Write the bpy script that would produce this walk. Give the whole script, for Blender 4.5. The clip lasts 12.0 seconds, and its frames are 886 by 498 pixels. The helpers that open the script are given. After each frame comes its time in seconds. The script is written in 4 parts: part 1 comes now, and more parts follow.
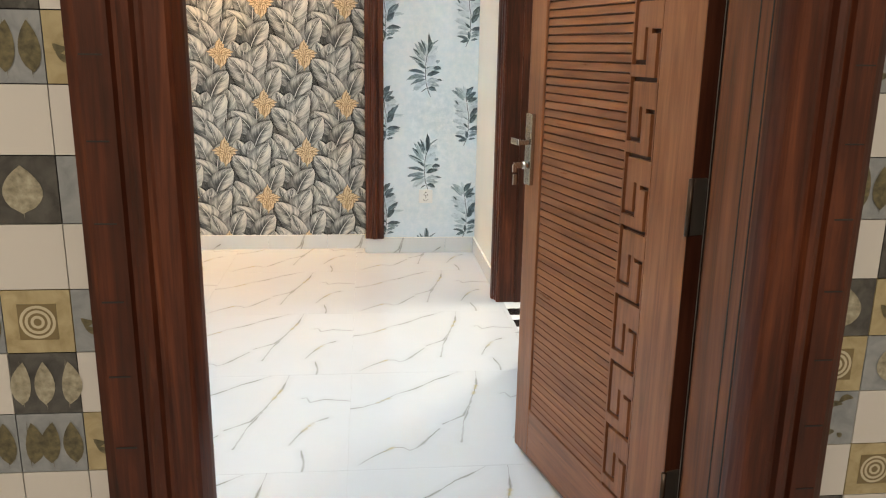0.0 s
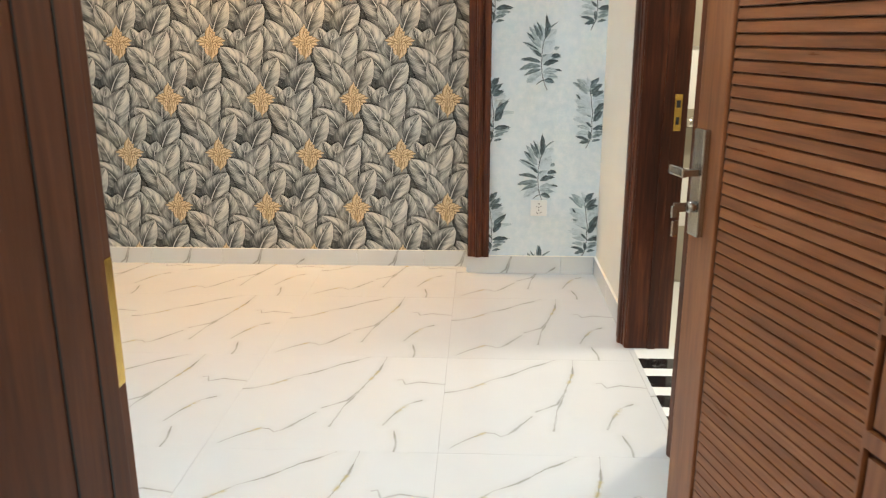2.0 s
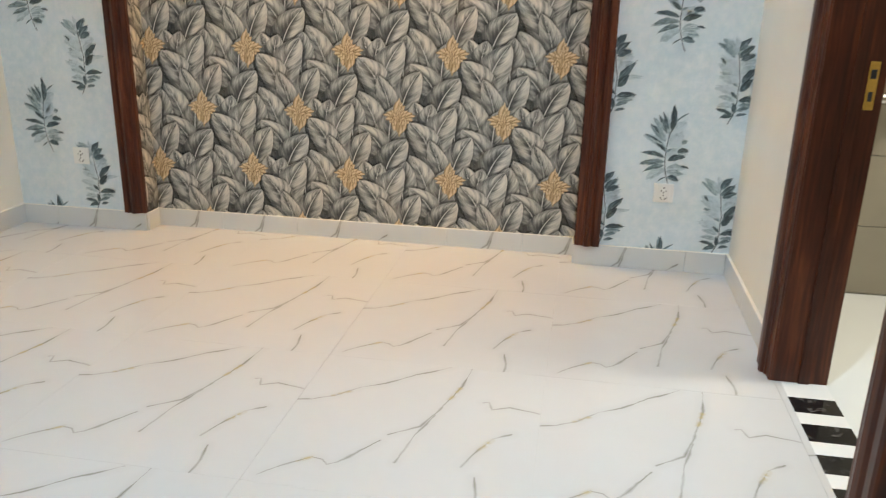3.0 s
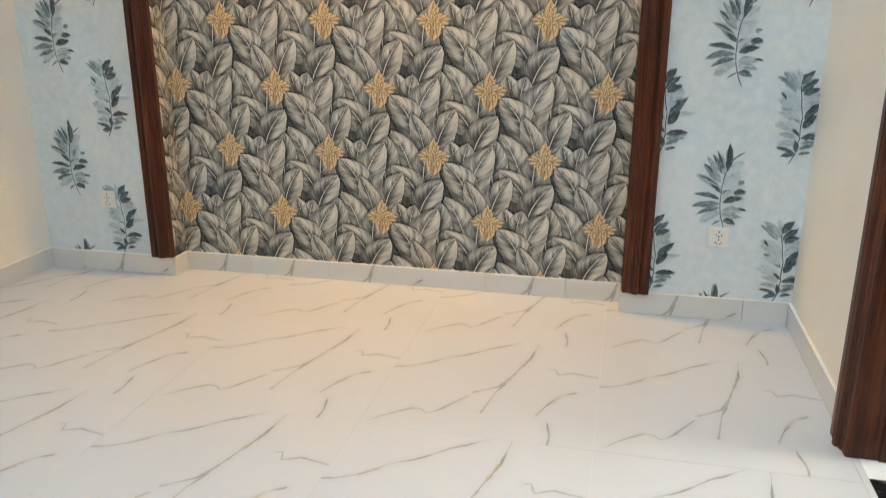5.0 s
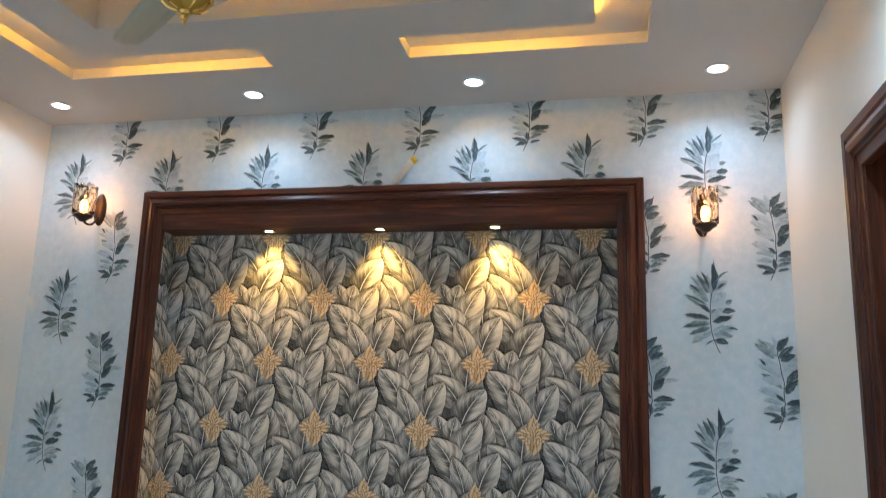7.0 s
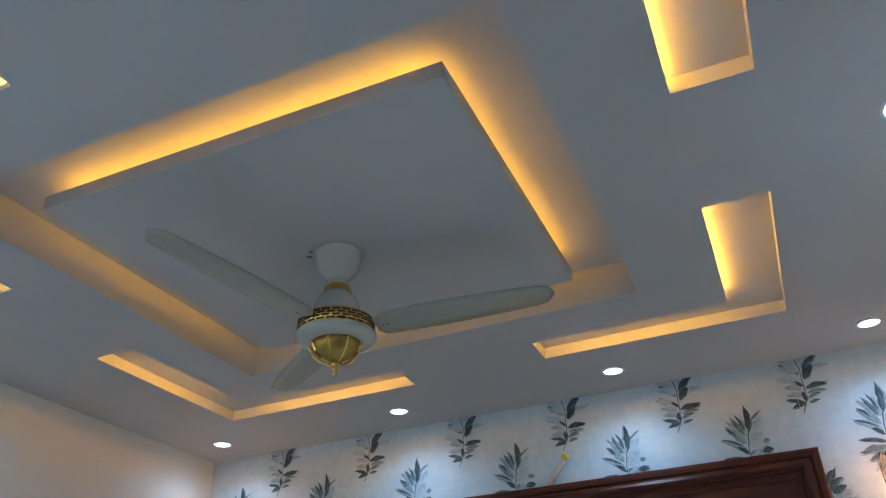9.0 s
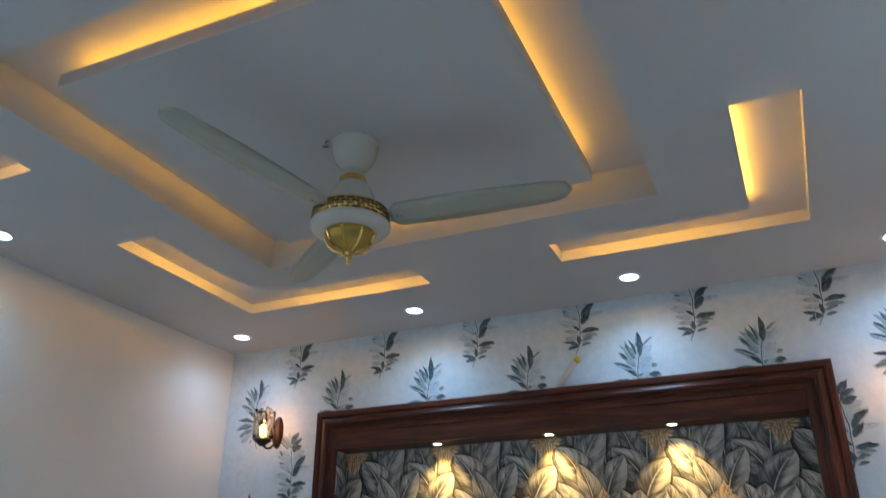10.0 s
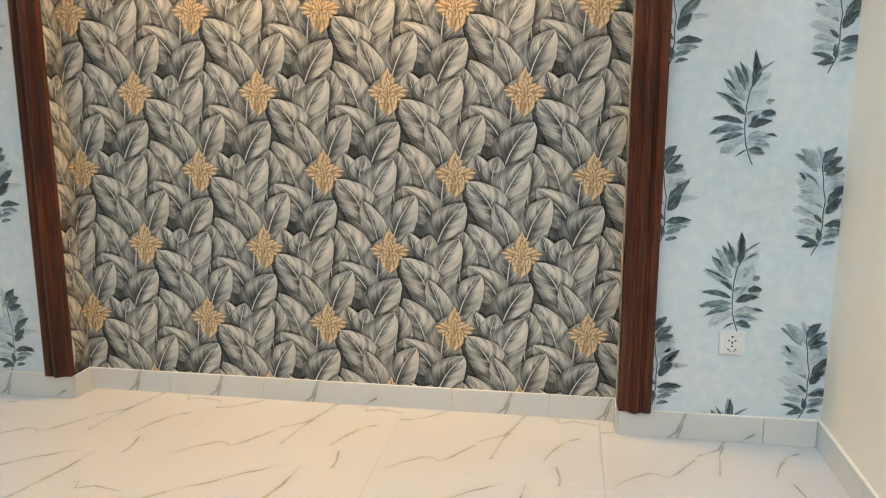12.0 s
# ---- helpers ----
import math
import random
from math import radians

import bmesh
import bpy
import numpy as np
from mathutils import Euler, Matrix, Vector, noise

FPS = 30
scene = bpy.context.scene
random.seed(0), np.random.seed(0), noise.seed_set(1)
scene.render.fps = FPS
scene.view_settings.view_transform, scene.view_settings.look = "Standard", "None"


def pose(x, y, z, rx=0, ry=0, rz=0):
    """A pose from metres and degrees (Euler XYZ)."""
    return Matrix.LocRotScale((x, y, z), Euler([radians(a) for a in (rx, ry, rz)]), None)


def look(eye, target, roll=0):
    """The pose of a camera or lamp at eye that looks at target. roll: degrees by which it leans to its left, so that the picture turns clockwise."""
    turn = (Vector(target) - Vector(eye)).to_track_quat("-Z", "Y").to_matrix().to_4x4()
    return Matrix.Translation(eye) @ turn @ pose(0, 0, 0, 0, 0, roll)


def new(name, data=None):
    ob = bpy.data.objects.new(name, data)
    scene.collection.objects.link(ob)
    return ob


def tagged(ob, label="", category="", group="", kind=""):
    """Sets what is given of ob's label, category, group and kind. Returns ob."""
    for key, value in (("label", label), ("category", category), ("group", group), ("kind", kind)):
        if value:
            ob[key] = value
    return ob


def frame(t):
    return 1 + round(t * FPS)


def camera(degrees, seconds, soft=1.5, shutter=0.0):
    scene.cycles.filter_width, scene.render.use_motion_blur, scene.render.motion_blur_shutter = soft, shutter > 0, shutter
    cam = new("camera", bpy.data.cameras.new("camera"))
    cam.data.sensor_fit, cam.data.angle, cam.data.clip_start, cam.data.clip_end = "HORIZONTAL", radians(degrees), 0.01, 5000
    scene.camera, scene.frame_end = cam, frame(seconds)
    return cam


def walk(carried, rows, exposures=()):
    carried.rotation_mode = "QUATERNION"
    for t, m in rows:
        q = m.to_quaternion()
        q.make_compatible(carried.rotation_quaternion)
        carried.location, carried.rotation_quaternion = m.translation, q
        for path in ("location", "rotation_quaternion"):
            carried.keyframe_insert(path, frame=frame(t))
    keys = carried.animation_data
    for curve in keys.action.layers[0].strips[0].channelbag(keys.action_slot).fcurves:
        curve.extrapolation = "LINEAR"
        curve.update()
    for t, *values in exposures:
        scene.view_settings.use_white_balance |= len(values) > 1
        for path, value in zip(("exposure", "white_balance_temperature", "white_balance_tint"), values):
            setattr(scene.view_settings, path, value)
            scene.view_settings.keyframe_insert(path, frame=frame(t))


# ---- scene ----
cam = camera(58.9, 12.0, soft=1.1, shutter=0.2)
PATH = [
    (0, (0.308, 0.102, 1.273), (0.501, 2.03, 0.779), 0.9),
    (0.5, (0.301, 0.133, 1.27), (0.433, 2.062, 0.758), 0.2),
    (1, (0.283, 0.242, 1.254), (0.347, 2.169, 0.725), 0.3),
    (1.5, (0.286, 0.49, 1.257), (0.31, 2.417, 0.721), 0.6),
    (2, (0.363, 0.857, 1.271), (0.272, 2.783, 0.741), -0.1),
    (2.5, (0.333, 1.188, 1.266), (0.128, 3.1, 0.716), 0.3),
    (3, (0.3, 1.432, 1.219), (-0.026, 3.302, 0.59), 1.2),
    (3.2, (0.319, 1.524, 1.231), (-0.077, 3.361, 0.547), 0.7),
    (4.8, (0.26, 1.673, 1.279), (-0.166, 3.507, 0.605), -0.2),
    (5, (0.269, 1.672, 1.282), (-0.161, 3.534, 0.694), -0.0),
    (5.5, (0.265, 1.662, 1.282), (-0.157, 3.579, 0.899), 0.3),
    (6, (0.272, 1.651, 1.302), (-0.146, 3.601, 1.148), 0.5),
    (6.5, (0.249, 1.62, 1.294), (-0.153, 3.573, 1.445), 1.0),
    (7, (0.26, 1.605, 1.329), (-0.15, 3.522, 1.729), 1.7),
    (7.5, (0.258, 1.584, 1.38), (-0.165, 3.444, 1.982), 2.0),
    (7.7, (0.259, 1.576, 1.389), (-0.173, 3.411, 2.058), 1.8),
    (9.3, (0.252, 1.527, 1.487), (-0.445, 3.087, 2.526), -2.7),
    (9.5, (0.251, 1.539, 1.482), (-0.481, 3.095, 2.504), -2.0),
    (10, (0.257, 1.588, 1.428), (-0.494, 3.244, 2.261), 0.2),
    (10.5, (0.262, 1.669, 1.353), (-0.413, 3.491, 1.825), 0.8),
    (11, (0.213, 1.805, 1.283), (-0.301, 3.738, 1.305), 1.2),
    (11.5, (0.123, 1.992, 1.232), (-0.258, 3.933, 0.932), 1.5),
    (12, (0.108, 2.232, 1.211), (-0.208, 4.17, 0.831), -0.0),
]
walk(cam, [(t, look(eye, target, roll)) for t, eye, target, roll in PATH],
     [(0, 1.40, 6800, 8), (1.0, 1.38, 7000, 8), (2.0, 1.28, 7150, 8), (3.0, 1.05, 6650, 7), (5.0, 1.02, 6600, 7), (5.5, 1.02, 6600, 7), (6.5, 0.78, 5850, 5),
      (7.0, 0.50, 5650, 5), (7.5, 0.26, 5500, 5), (9.5, -0.10, 5000, 5), (10.5, 0.22, 5250, 5), (11.0, 0.58, 5650, 5), (11.4, 1.00, 6300, 5), (12, 1.14, 6500, 5)])

# ---- light ----
world = bpy.data.worlds.new("world")
scene.world = world
world.use_nodes = True
world.node_tree.nodes["Background"].inputs[0].default_value = (0.6, 0.65, 0.75, 1)
world.node_tree.nodes["Background"].inputs[1].default_value = 0.02
COOL = (0.67, 0.832, 1.0)


def lamp(name, kind, place, power, color, target=None, **extra):
    data = bpy.data.lights.new(name, kind)
    data.energy, data.color = power, color
    if kind == "SPOT":
        data.spot_size, data.spot_blend = radians(extra.get("size", 100)), extra.get("blend", 0.6)
        data.shadow_soft_size = extra.get("soft", 0.04)
    elif kind == "POINT":
        data.shadow_soft_size = extra.get("soft", 0.02)
    else:
        data.shape, data.size = "DISK", extra.get("soft", 0.3)
    ob = new(name, data)
    ob.matrix_world = look(place, target or (place[0], place[1], place[2] - 1))
    return ob


# ---- plan ----
X0, X1 = -2.582, 1.0          # side walls of the bedroom
Y0, Y1 = 1.655, 5.0            # entry wall and feature wall, inner faces
YT = 1.27                     # tiled face of the entry wall
ZC = 2.724                    # ceiling
YP = 5.12                     # back of the papered niche
NX0, NX1, NZ = -1.875, 0.306, 2.145   # niche opening
BX = 1.155                    # inner face of the bathroom wall
BY0, BY1 = 3.155, 3.945       # bathroom opening
DX0, DX1, DZ = 0.0, 0.98, 2.10        # entry opening
# right middle one and the y = 1.95 row: unseen, added by symmetry for light
DOWNLIGHTS = [(-2.336, 4.748), (-1.325, 4.748), (-0.299, 4.748), (0.709, 4.748), (-2.406, 3.358), (0.74, 3.358),
              (-2.336, 1.95), (-1.325, 1.95), (-0.299, 1.95), (0.709, 1.95)]
SPOTS = [-1.332, -0.777, -0.234]
for x, y in DOWNLIGHTS:
    lamp("downlight_lamp", "SPOT", (x, y, ZC - 0.012), (6.8 if x < -2 else 9.2) if y > 4 else (7 if x < 0 else 46) if y > 3 else (18 if x > 0 else 31), COOL, size=150, blend=1.0)
for x in SPOTS:
    lamp("niche_spot_lamp", "SPOT", (x, 5.05, NZ - 0.012), 24, (1.0, 0.55, 0.13), (x, 5.0, 1.0), size=104, blend=1.0, soft=0.012)
# side rooms: unseen area lamps without fixtures, added to brighten them
lamp("hall_lamp", "AREA", (0.3, -0.6, 2.68), 18, (1.0, 0.91, 0.81), soft=0.5)
lamp("bathroom_lamp", "AREA", (1.8, 4.0, 2.68), 20, (1.0, 0.95, 0.85), soft=0.3)


# ---- materials ----
def mat(name, rough=0.5, metal=0.0, color=(0.8, 0.8, 0.8), coat=0.0):
    m = bpy.data.materials.new(name)
    m.use_nodes = True
    b = m.node_tree.nodes["Principled BSDF"]
    b.inputs["Base Color"].default_value = (*color, 1)
    b.inputs["Roughness"].default_value = rough
    b.inputs["Metallic"].default_value = metal
    b.inputs["Coat Weight"].default_value = coat
    b.inputs["Coat Roughness"].default_value = 0.32
    return m, m.node_tree, b


class Net:
    """Short forms for the nodes of one material."""

    def __init__(self, tree):
        self.tree = tree

    def node(self, kind, **sets):
        n = self.tree.nodes.new(kind)
        for key, value in sets.items():
            if key == "operation":
                n.operation = value
            elif key == "data_type":
                n.data_type = value
            elif key == "blend_type":
                n.blend_type = value
            elif key == "attribute_name":
                n.attribute_name = value
        return n

    def link(self, a, b):
        self.tree.links.new(a, b)

    def put(self, socket, value):
        if hasattr(value, "is_output"):
            self.link(value, socket)
        else:
            socket.default_value = value

    def math(self, op, a, b=0.0, c=0.0, clamp=False):
        n = self.node("ShaderNodeMath", operation=op)
        n.use_clamp = clamp
        for s, v in zip(n.inputs, (a, b, c)):
            self.put(s, v)
        return n.outputs[0]

    def vec(self, op, a, b=(0, 0, 0), scale=1.0):
        n = self.node("ShaderNodeVectorMath", operation=op)
        self.put(n.inputs[0], a)
        self.put(n.inputs[1], b)
        if op == "SCALE":
            self.put(n.inputs["Scale"], scale)
        return n.outputs["Value"] if op in ("LENGTH", "DOT_PRODUCT", "DISTANCE") else n.outputs[0]

    def coord(self, which="Object"):
        return self.node("ShaderNodeTexCoord").outputs[which]

    def mapping(self, v, scale=(1, 1, 1), loc=(0, 0, 0), rot=(0, 0, 0)):
        n = self.node("ShaderNodeMapping")
        self.link(v, n.inputs[0])
        n.inputs["Scale"].default_value, n.inputs["Location"].default_value, n.inputs["Rotation"].default_value = scale, loc, rot
        return n.outputs[0]

    def noise(self, v, scale, detail=4.0, rough=0.55, distort=0.0, color=False):
        n = self.node("ShaderNodeTexNoise")
        self.link(v, n.inputs["Vector"])
        n.inputs["Scale"].default_value, n.inputs["Detail"].default_value = scale, detail
        n.inputs["Roughness"].default_value, n.inputs["Distortion"].default_value = rough, distort
        return n.outputs["Color" if color else "Fac"]

    def ramp(self, fac, *stops):
        n = self.node("ShaderNodeValToRGB")
        self.link(fac, n.inputs[0])
        e = n.color_ramp.elements
        while len(e) < len(stops):
            e.new(0.5)
        for k, (p, c) in zip(e, stops):
            k.position, k.color = p, (*c, 1) if len(c) == 3 else c
        return n.outputs[0]

    def mix(self, fac, a, b, kind="MIX"):
        n = self.node("ShaderNodeMix", data_type="RGBA", blend_type=kind)
        self.put(n.inputs[0], fac)
        self.put(n.inputs[6], a if hasattr(a, "is_output") else (*a, 1))
        self.put(n.inputs[7], b if hasattr(b, "is_output") else (*b, 1))
        return n.outputs[2]

    def bump(self, bsdf, height, strength=0.2, distance=0.002):
        n = self.node("ShaderNodeBump")
        n.inputs["Strength"].default_value, n.inputs["Distance"].default_value = strength, distance
        self.link(height, n.inputs["Height"])
        self.link(n.outputs[0], bsdf.inputs["Normal"])

    def random(self):
        return self.node("ShaderNodeObjectInfo").outputs["Random"]

    def fold(self, value, low, high):
        """0 below low, 1 above high."""
        n = self.node("ShaderNodeMapRange")
        self.put(n.inputs[0], value)
        n.inputs[1].default_value, n.inputs[2].default_value = low, high
        return n.outputs[0]


def wood(name, dark, mid, light, rough=0.32, axis="z", coat=0.08, grain=1.0):
    m, tree, b = mat(name, rough, coat=coat)
    b.inputs["Specular IOR Level"].default_value = 0.32
    n = Net(tree)
    s = {"z": (26, 26, 1.6), "x": (1.6, 26, 26), "y": (26, 1.6, 26)}[axis]
    v = n.coord("Object")
    shift = n.node("ShaderNodeCombineXYZ")
    r = n.math("MULTIPLY", n.random(), 7.0)
    for k in range(3):
        n.link(r, shift.inputs[k])
    v = n.vec("ADD", v, shift.outputs[0])
    g = n.noise(n.mapping(v, s), 1.0 * grain, 6, 0.62, 1.2)
    fine = n.noise(n.mapping(v, tuple(4 * k for k in s)), 1.0, 3, 0.6)
    broad = n.noise(v, 2.2, 3, 0.5)
    f = n.math("ADD", n.math("MULTIPLY", g, 0.65), n.math("MULTIPLY", fine, 0.35))
    f = n.math("ADD", f, n.math("MULTIPLY", n.math("SUBTRACT", broad, 0.5), 0.35))
    n.link(n.ramp(f, (0.30, dark), (0.5, mid), (0.72, light)), b.inputs["Base Color"])
    n.link(n.math("ADD", n.math("MULTIPLY", fine, 0.25), rough - 0.1), b.inputs["Roughness"])
    n.bump(b, fine, 0.12, 0.001)
    return m


def painted(name, color, rough=0.55, fine=220.0, mottle=0.04, bump=0.08):
    m, tree, b = mat(name, rough)
    n = Net(tree)
    v = n.coord("Object")
    big = n.noise(v, 1.3, 4)
    low = tuple(c * (1 - mottle) for c in color)
    high = tuple(min(1, c * (1 + mottle)) for c in color)
    n.link(n.ramp(big, (0.3, low), (0.7, high)), b.inputs["Base Color"])
    n.bump(b, n.noise(v, fine, 3), bump, 0.001)
    return m


M_WALL = painted("cream_wall_paint", (0.85, 0.81, 0.73))
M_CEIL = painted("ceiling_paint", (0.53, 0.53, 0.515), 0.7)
M_HALL = painted("hall_paint", (0.75, 0.70, 0.62))
M_WOOD = wood("red_brown_stained_wood", (0.016, 0.0045, 0.0022), (0.062, 0.0145, 0.006), (0.155, 0.043, 0.016), 0.36)
M_WOODX = wood("red_brown_stained_wood_across", (0.016, 0.0045, 0.0022), (0.062, 0.0145, 0.006), (0.155, 0.043, 0.016), 0.42, "x")
M_WOODY = wood("red_brown_stained_wood_along", (0.016, 0.0045, 0.0022), (0.062, 0.0145, 0.006), (0.155, 0.043, 0.016), 0.36, "y")
M_LEAF = wood("brown_ash_door_wood", (0.11, 0.038, 0.015), (0.235, 0.088, 0.037), (0.36, 0.146, 0.065), 0.34, "z", 0.1)
M_LEAFX = wood("brown_ash_slat_wood", (0.11, 0.037, 0.015), (0.23, 0.084, 0.035), (0.35, 0.142, 0.063), 0.30, "x", 0.1)
M_JAMB = wood("brown_jamb_wood", (0.07, 0.022, 0.009), (0.155, 0.052, 0.021), (0.25, 0.092, 0.040), 0.5, "z", 0.0)
# darkened door wood: holds the shade of recesses and hinge gap in its colour
M_DARK = wood("dark_edge_and_shade_wood", (0.02, 0.006, 0.003), (0.05, 0.014, 0.007), (0.09, 0.03, 0.015), 0.35)


def polyline_distance(n, p, a, b):
    """Distance of p to the segment from a to b."""
    d = (b[0] - a[0], b[1] - a[1], 0)
    q = n.vec("SUBTRACT", p, (a[0], a[1], 0))
    h = n.math("DIVIDE", n.vec("DOT_PRODUCT", q, d), d[0] ** 2 + d[1] ** 2, clamp=True)
    along = n.vec("SCALE", d, scale=h)
    return n.vec("DISTANCE", q, along)


VEINS = [[(0.503, 0.750), (0.490, 0.623), (0.463, 0.528), (0.438, 0.438), (0.405, 0.353), (0.325, 0.290)], [(0.438, 0.423), (0.401, 0.308), (0.376, 0.158)],
         [(0.569, 0.531), (0.588, 0.536), (0.602, 0.493), (0.655, 0.519), (0.745, 0.496)], [(0.0, 0.430), (0.045, 0.440), (0.11, 0.482), (0.17, 0.545), (0.24, 0.585), (0.33, 0.668), (0.43, 0.742)],
         [(0.555, 0.175), (0.588, 0.262), (0.625, 0.330), (0.672, 0.365)], [(0.597, 0.132), (0.611, 0.063), (0.609, 0.0)],
         [(0.035, 0.032), (0.09, 0.090), (0.147, 0.138), (0.18, 0.130), (0.20, 0.110), (0.225, 0.128), (0.31, 0.255)]]
GOLD = [((0.486, 0.606), (0.462, 0.530)), ((0.592, 0.270), (0.622, 0.322)), ((0.10, 0.476), (0.145, 0.512)), ((0.12, 0.115), (0.150, 0.137))]


def marble(name, base, along_wall=False):
    m, tree, b = mat(name, 0.22 if along_wall else 0.07)
    n = Net(tree)
    v = n.coord("Object")
    if along_wall:
        v = n.mapping(v, (1, 1, 1), (0.2, 0.33, 0), (radians(-90), 0, 0))
    p = n.vec("MULTIPLY", v, (1, 1, 0))
    wob = n.vec("SUBTRACT", n.noise(p, 16, 5, color=True), (0.5, 0.5, 0.5))
    p = n.vec("ADD", p, n.vec("SCALE", wob, scale=0.013))
    p = n.vec("MULTIPLY", p, (1, 1, 0))
    near = None
    for line in VEINS:
        for a, c in zip(line, line[1:]):
            d = polyline_distance(n, p, a, c)
            near = d if near is None else n.math("MINIMUM", near, d)
    gold = None
    for a, c in GOLD:
        d = polyline_distance(n, p, a, c)
        gold = d if gold is None else n.math("MINIMUM", gold, d)
    width = n.math("ADD", n.math("MULTIPLY", n.fold(n.noise(v, 9, 3), 0.38, 0.66), 0.0072), 0.0012)
    line = n.math("SUBTRACT", 1.0, n.math("DIVIDE", near, width), clamp=True)
    halo = n.math("MULTIPLY", n.math("SUBTRACT", 1.0, n.math("DIVIDE", near, 0.03), clamp=True), 0.10)
    strength = n.fold(n.noise(v, 7, 2), 0.25, 0.6)
    line = n.math("MULTIPLY", n.math("ADD", n.math("MULTIPLY", line, 0.75), halo), n.math("ADD", n.math("MULTIPLY", strength, 0.7), 0.3), clamp=True)
    blot = n.math("MULTIPLY", n.math("SUBTRACT", 1.0, n.math("DIVIDE", gold, 0.012), clamp=True), n.fold(n.noise(v, 40, 3), 0.35, 0.6))
    cloud = n.ramp(n.noise(v, 3.0, 5), (0.3, tuple(c * 0.96 for c in base)), (0.7, base))
    c = n.mix(line, cloud, (0.19, 0.175, 0.145))
    c = n.mix(n.math("MULTIPLY", blot, 0.75), c, (0.42, 0.33, 0.14))
    n.link(c, b.inputs["Base Color"])
    b.inputs["IOR"].default_value = 1.5
    return m


M_FLOOR = marble("white_veined_porcelain", (0.57, 0.57, 0.572))
M_SKIRT = marble("grey_white_veined_skirting", (0.70, 0.70, 0.69), True)
M_GROUT = painted("pale_grout", (0.72, 0.71, 0.68), 0.8)
M_BLACK, _t, _b = mat("black_marble", 0.1)
_n = Net(_t)
_n.link(_n.ramp(_n.noise(_n.coord(), 14, 6, 0.6, 1.5), (0.55, (0.012, 0.012, 0.013)), (0.75, (0.16, 0.15, 0.14))), _b.inputs["Base Color"])
M_WHITESTONE = painted("white_threshold_marble", (0.78, 0.78, 0.77), 0.12, 60, 0.03, 0.0)
M_BATHTILE = painted("taupe_stone_tile", (0.33, 0.30, 0.24), 0.3, 80, 0.18, 0.02)
M_BATHFLOOR = painted("white_bath_floor", (0.72, 0.74, 0.73), 0.2, 60, 0.03, 0.02)
M_PLASTIC = painted("white_plastic", (0.78, 0.78, 0.76), 0.35, 300, 0.01, 0.0)
M_HOLE, _, _ = mat("black_recess", 0.6, color=(0.015, 0.015, 0.015))
M_CHROME, _, _ = mat("brushed_steel", 0.25, 1.0, (0.50, 0.48, 0.44))
M_BRASS, _t, _b = mat("polished_brass", 0.16, 1.0, (0.80, 0.55, 0.16))
M_BRASSDARK, _, _ = mat("aged_brass", 0.30, 1.0, (0.42, 0.31, 0.07))
M_VENT, _, _ = mat("dark_brown_vent", 0.6, color=(0.045, 0.028, 0.012))
M_STEEL, _, _ = mat("dull_steel", 0.4, 0.9, (0.22, 0.20, 0.17))
M_BRONZE, _, _ = mat("dark_bronze", 0.35, 0.8, (0.07, 0.045, 0.03))
M_FANWHITE = painted("cream_fan_enamel", (0.58, 0.575, 0.50), 0.25, 200, 0.02, 0.0)


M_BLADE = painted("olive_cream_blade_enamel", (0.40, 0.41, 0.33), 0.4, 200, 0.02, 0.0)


def emitter(name, color, power):
    m = bpy.data.materials.new(name)
    m.use_nodes = True
    t = m.node_tree
    t.nodes.remove(t.nodes["Principled BSDF"])
    e = t.nodes.new("ShaderNodeEmission")
    e.inputs[0].default_value, e.inputs[1].default_value = (*color, 1), power
    t.links.new(e.outputs[0], t.nodes["Material Output"].inputs[0])
    return m


M_DISC = emitter("cool_led_diffuser", (0.9, 0.96, 1.0), 9)
M_SPOTGLOW = emitter("warm_spot_lens", (1.0, 0.80, 0.42), 14)
M_STRIP = emitter("amber_led_strip", (1.0, 0.41, 0.03), 18)
M_SLOTSTRIP = emitter("amber_slot_strip", (1.0, 0.41, 0.03), 62)
M_BULB = emitter("warm_bulb", (1.0, 0.52, 0.13), 7)
M_GLASS, _t, _b = mat("ribbed_clear_glass", 0.04, color=(1.0, 0.95, 0.88))
_b.inputs["Transmission Weight"].default_value = 1.0
_b.inputs["IOR"].default_value = 1.18
_n = Net(_t)
_n.link(_n.ramp(_n.noise(_n.mapping(_n.coord(), (1, 1, 0.4)), 75, 3), (0.40, (0.50, 0.40, 0.30)), (0.50, (1.0, 0.93, 0.82))), _b.inputs["Base Color"])
_n.bump(_b, _n.noise(_n.mapping(_n.coord(), (1, 1, 0.35)), 60, 3), 0.5, 0.003)


# ---- mesh helpers ----
def link_mesh(name, bm, material, parent=None, label="", m=None):
    me = bpy.data.meshes.new(name)
    bm.to_mesh(me)
    bm.free()
    for k in (material if isinstance(material, (list, tuple)) else [material]):
        me.materials.append(k)
    ob = new(name, me)
    if parent is not None:
        ob.parent = parent
    if m is not None:
        ob.matrix_basis = m
    if label:
        ob["label"] = label
    return ob


def part(name, bm, material, parent, label="", m=None):
    return link_mesh(name, bm, material, parent, label, m)


def shared(name, me, parent, m):
    ob = new(name, me)
    ob.parent = parent
    ob.matrix_basis = m
    return ob


def empty(name, m=None):
    ob = new(name)
    if m is not None:
        ob.matrix_basis = m
    return ob


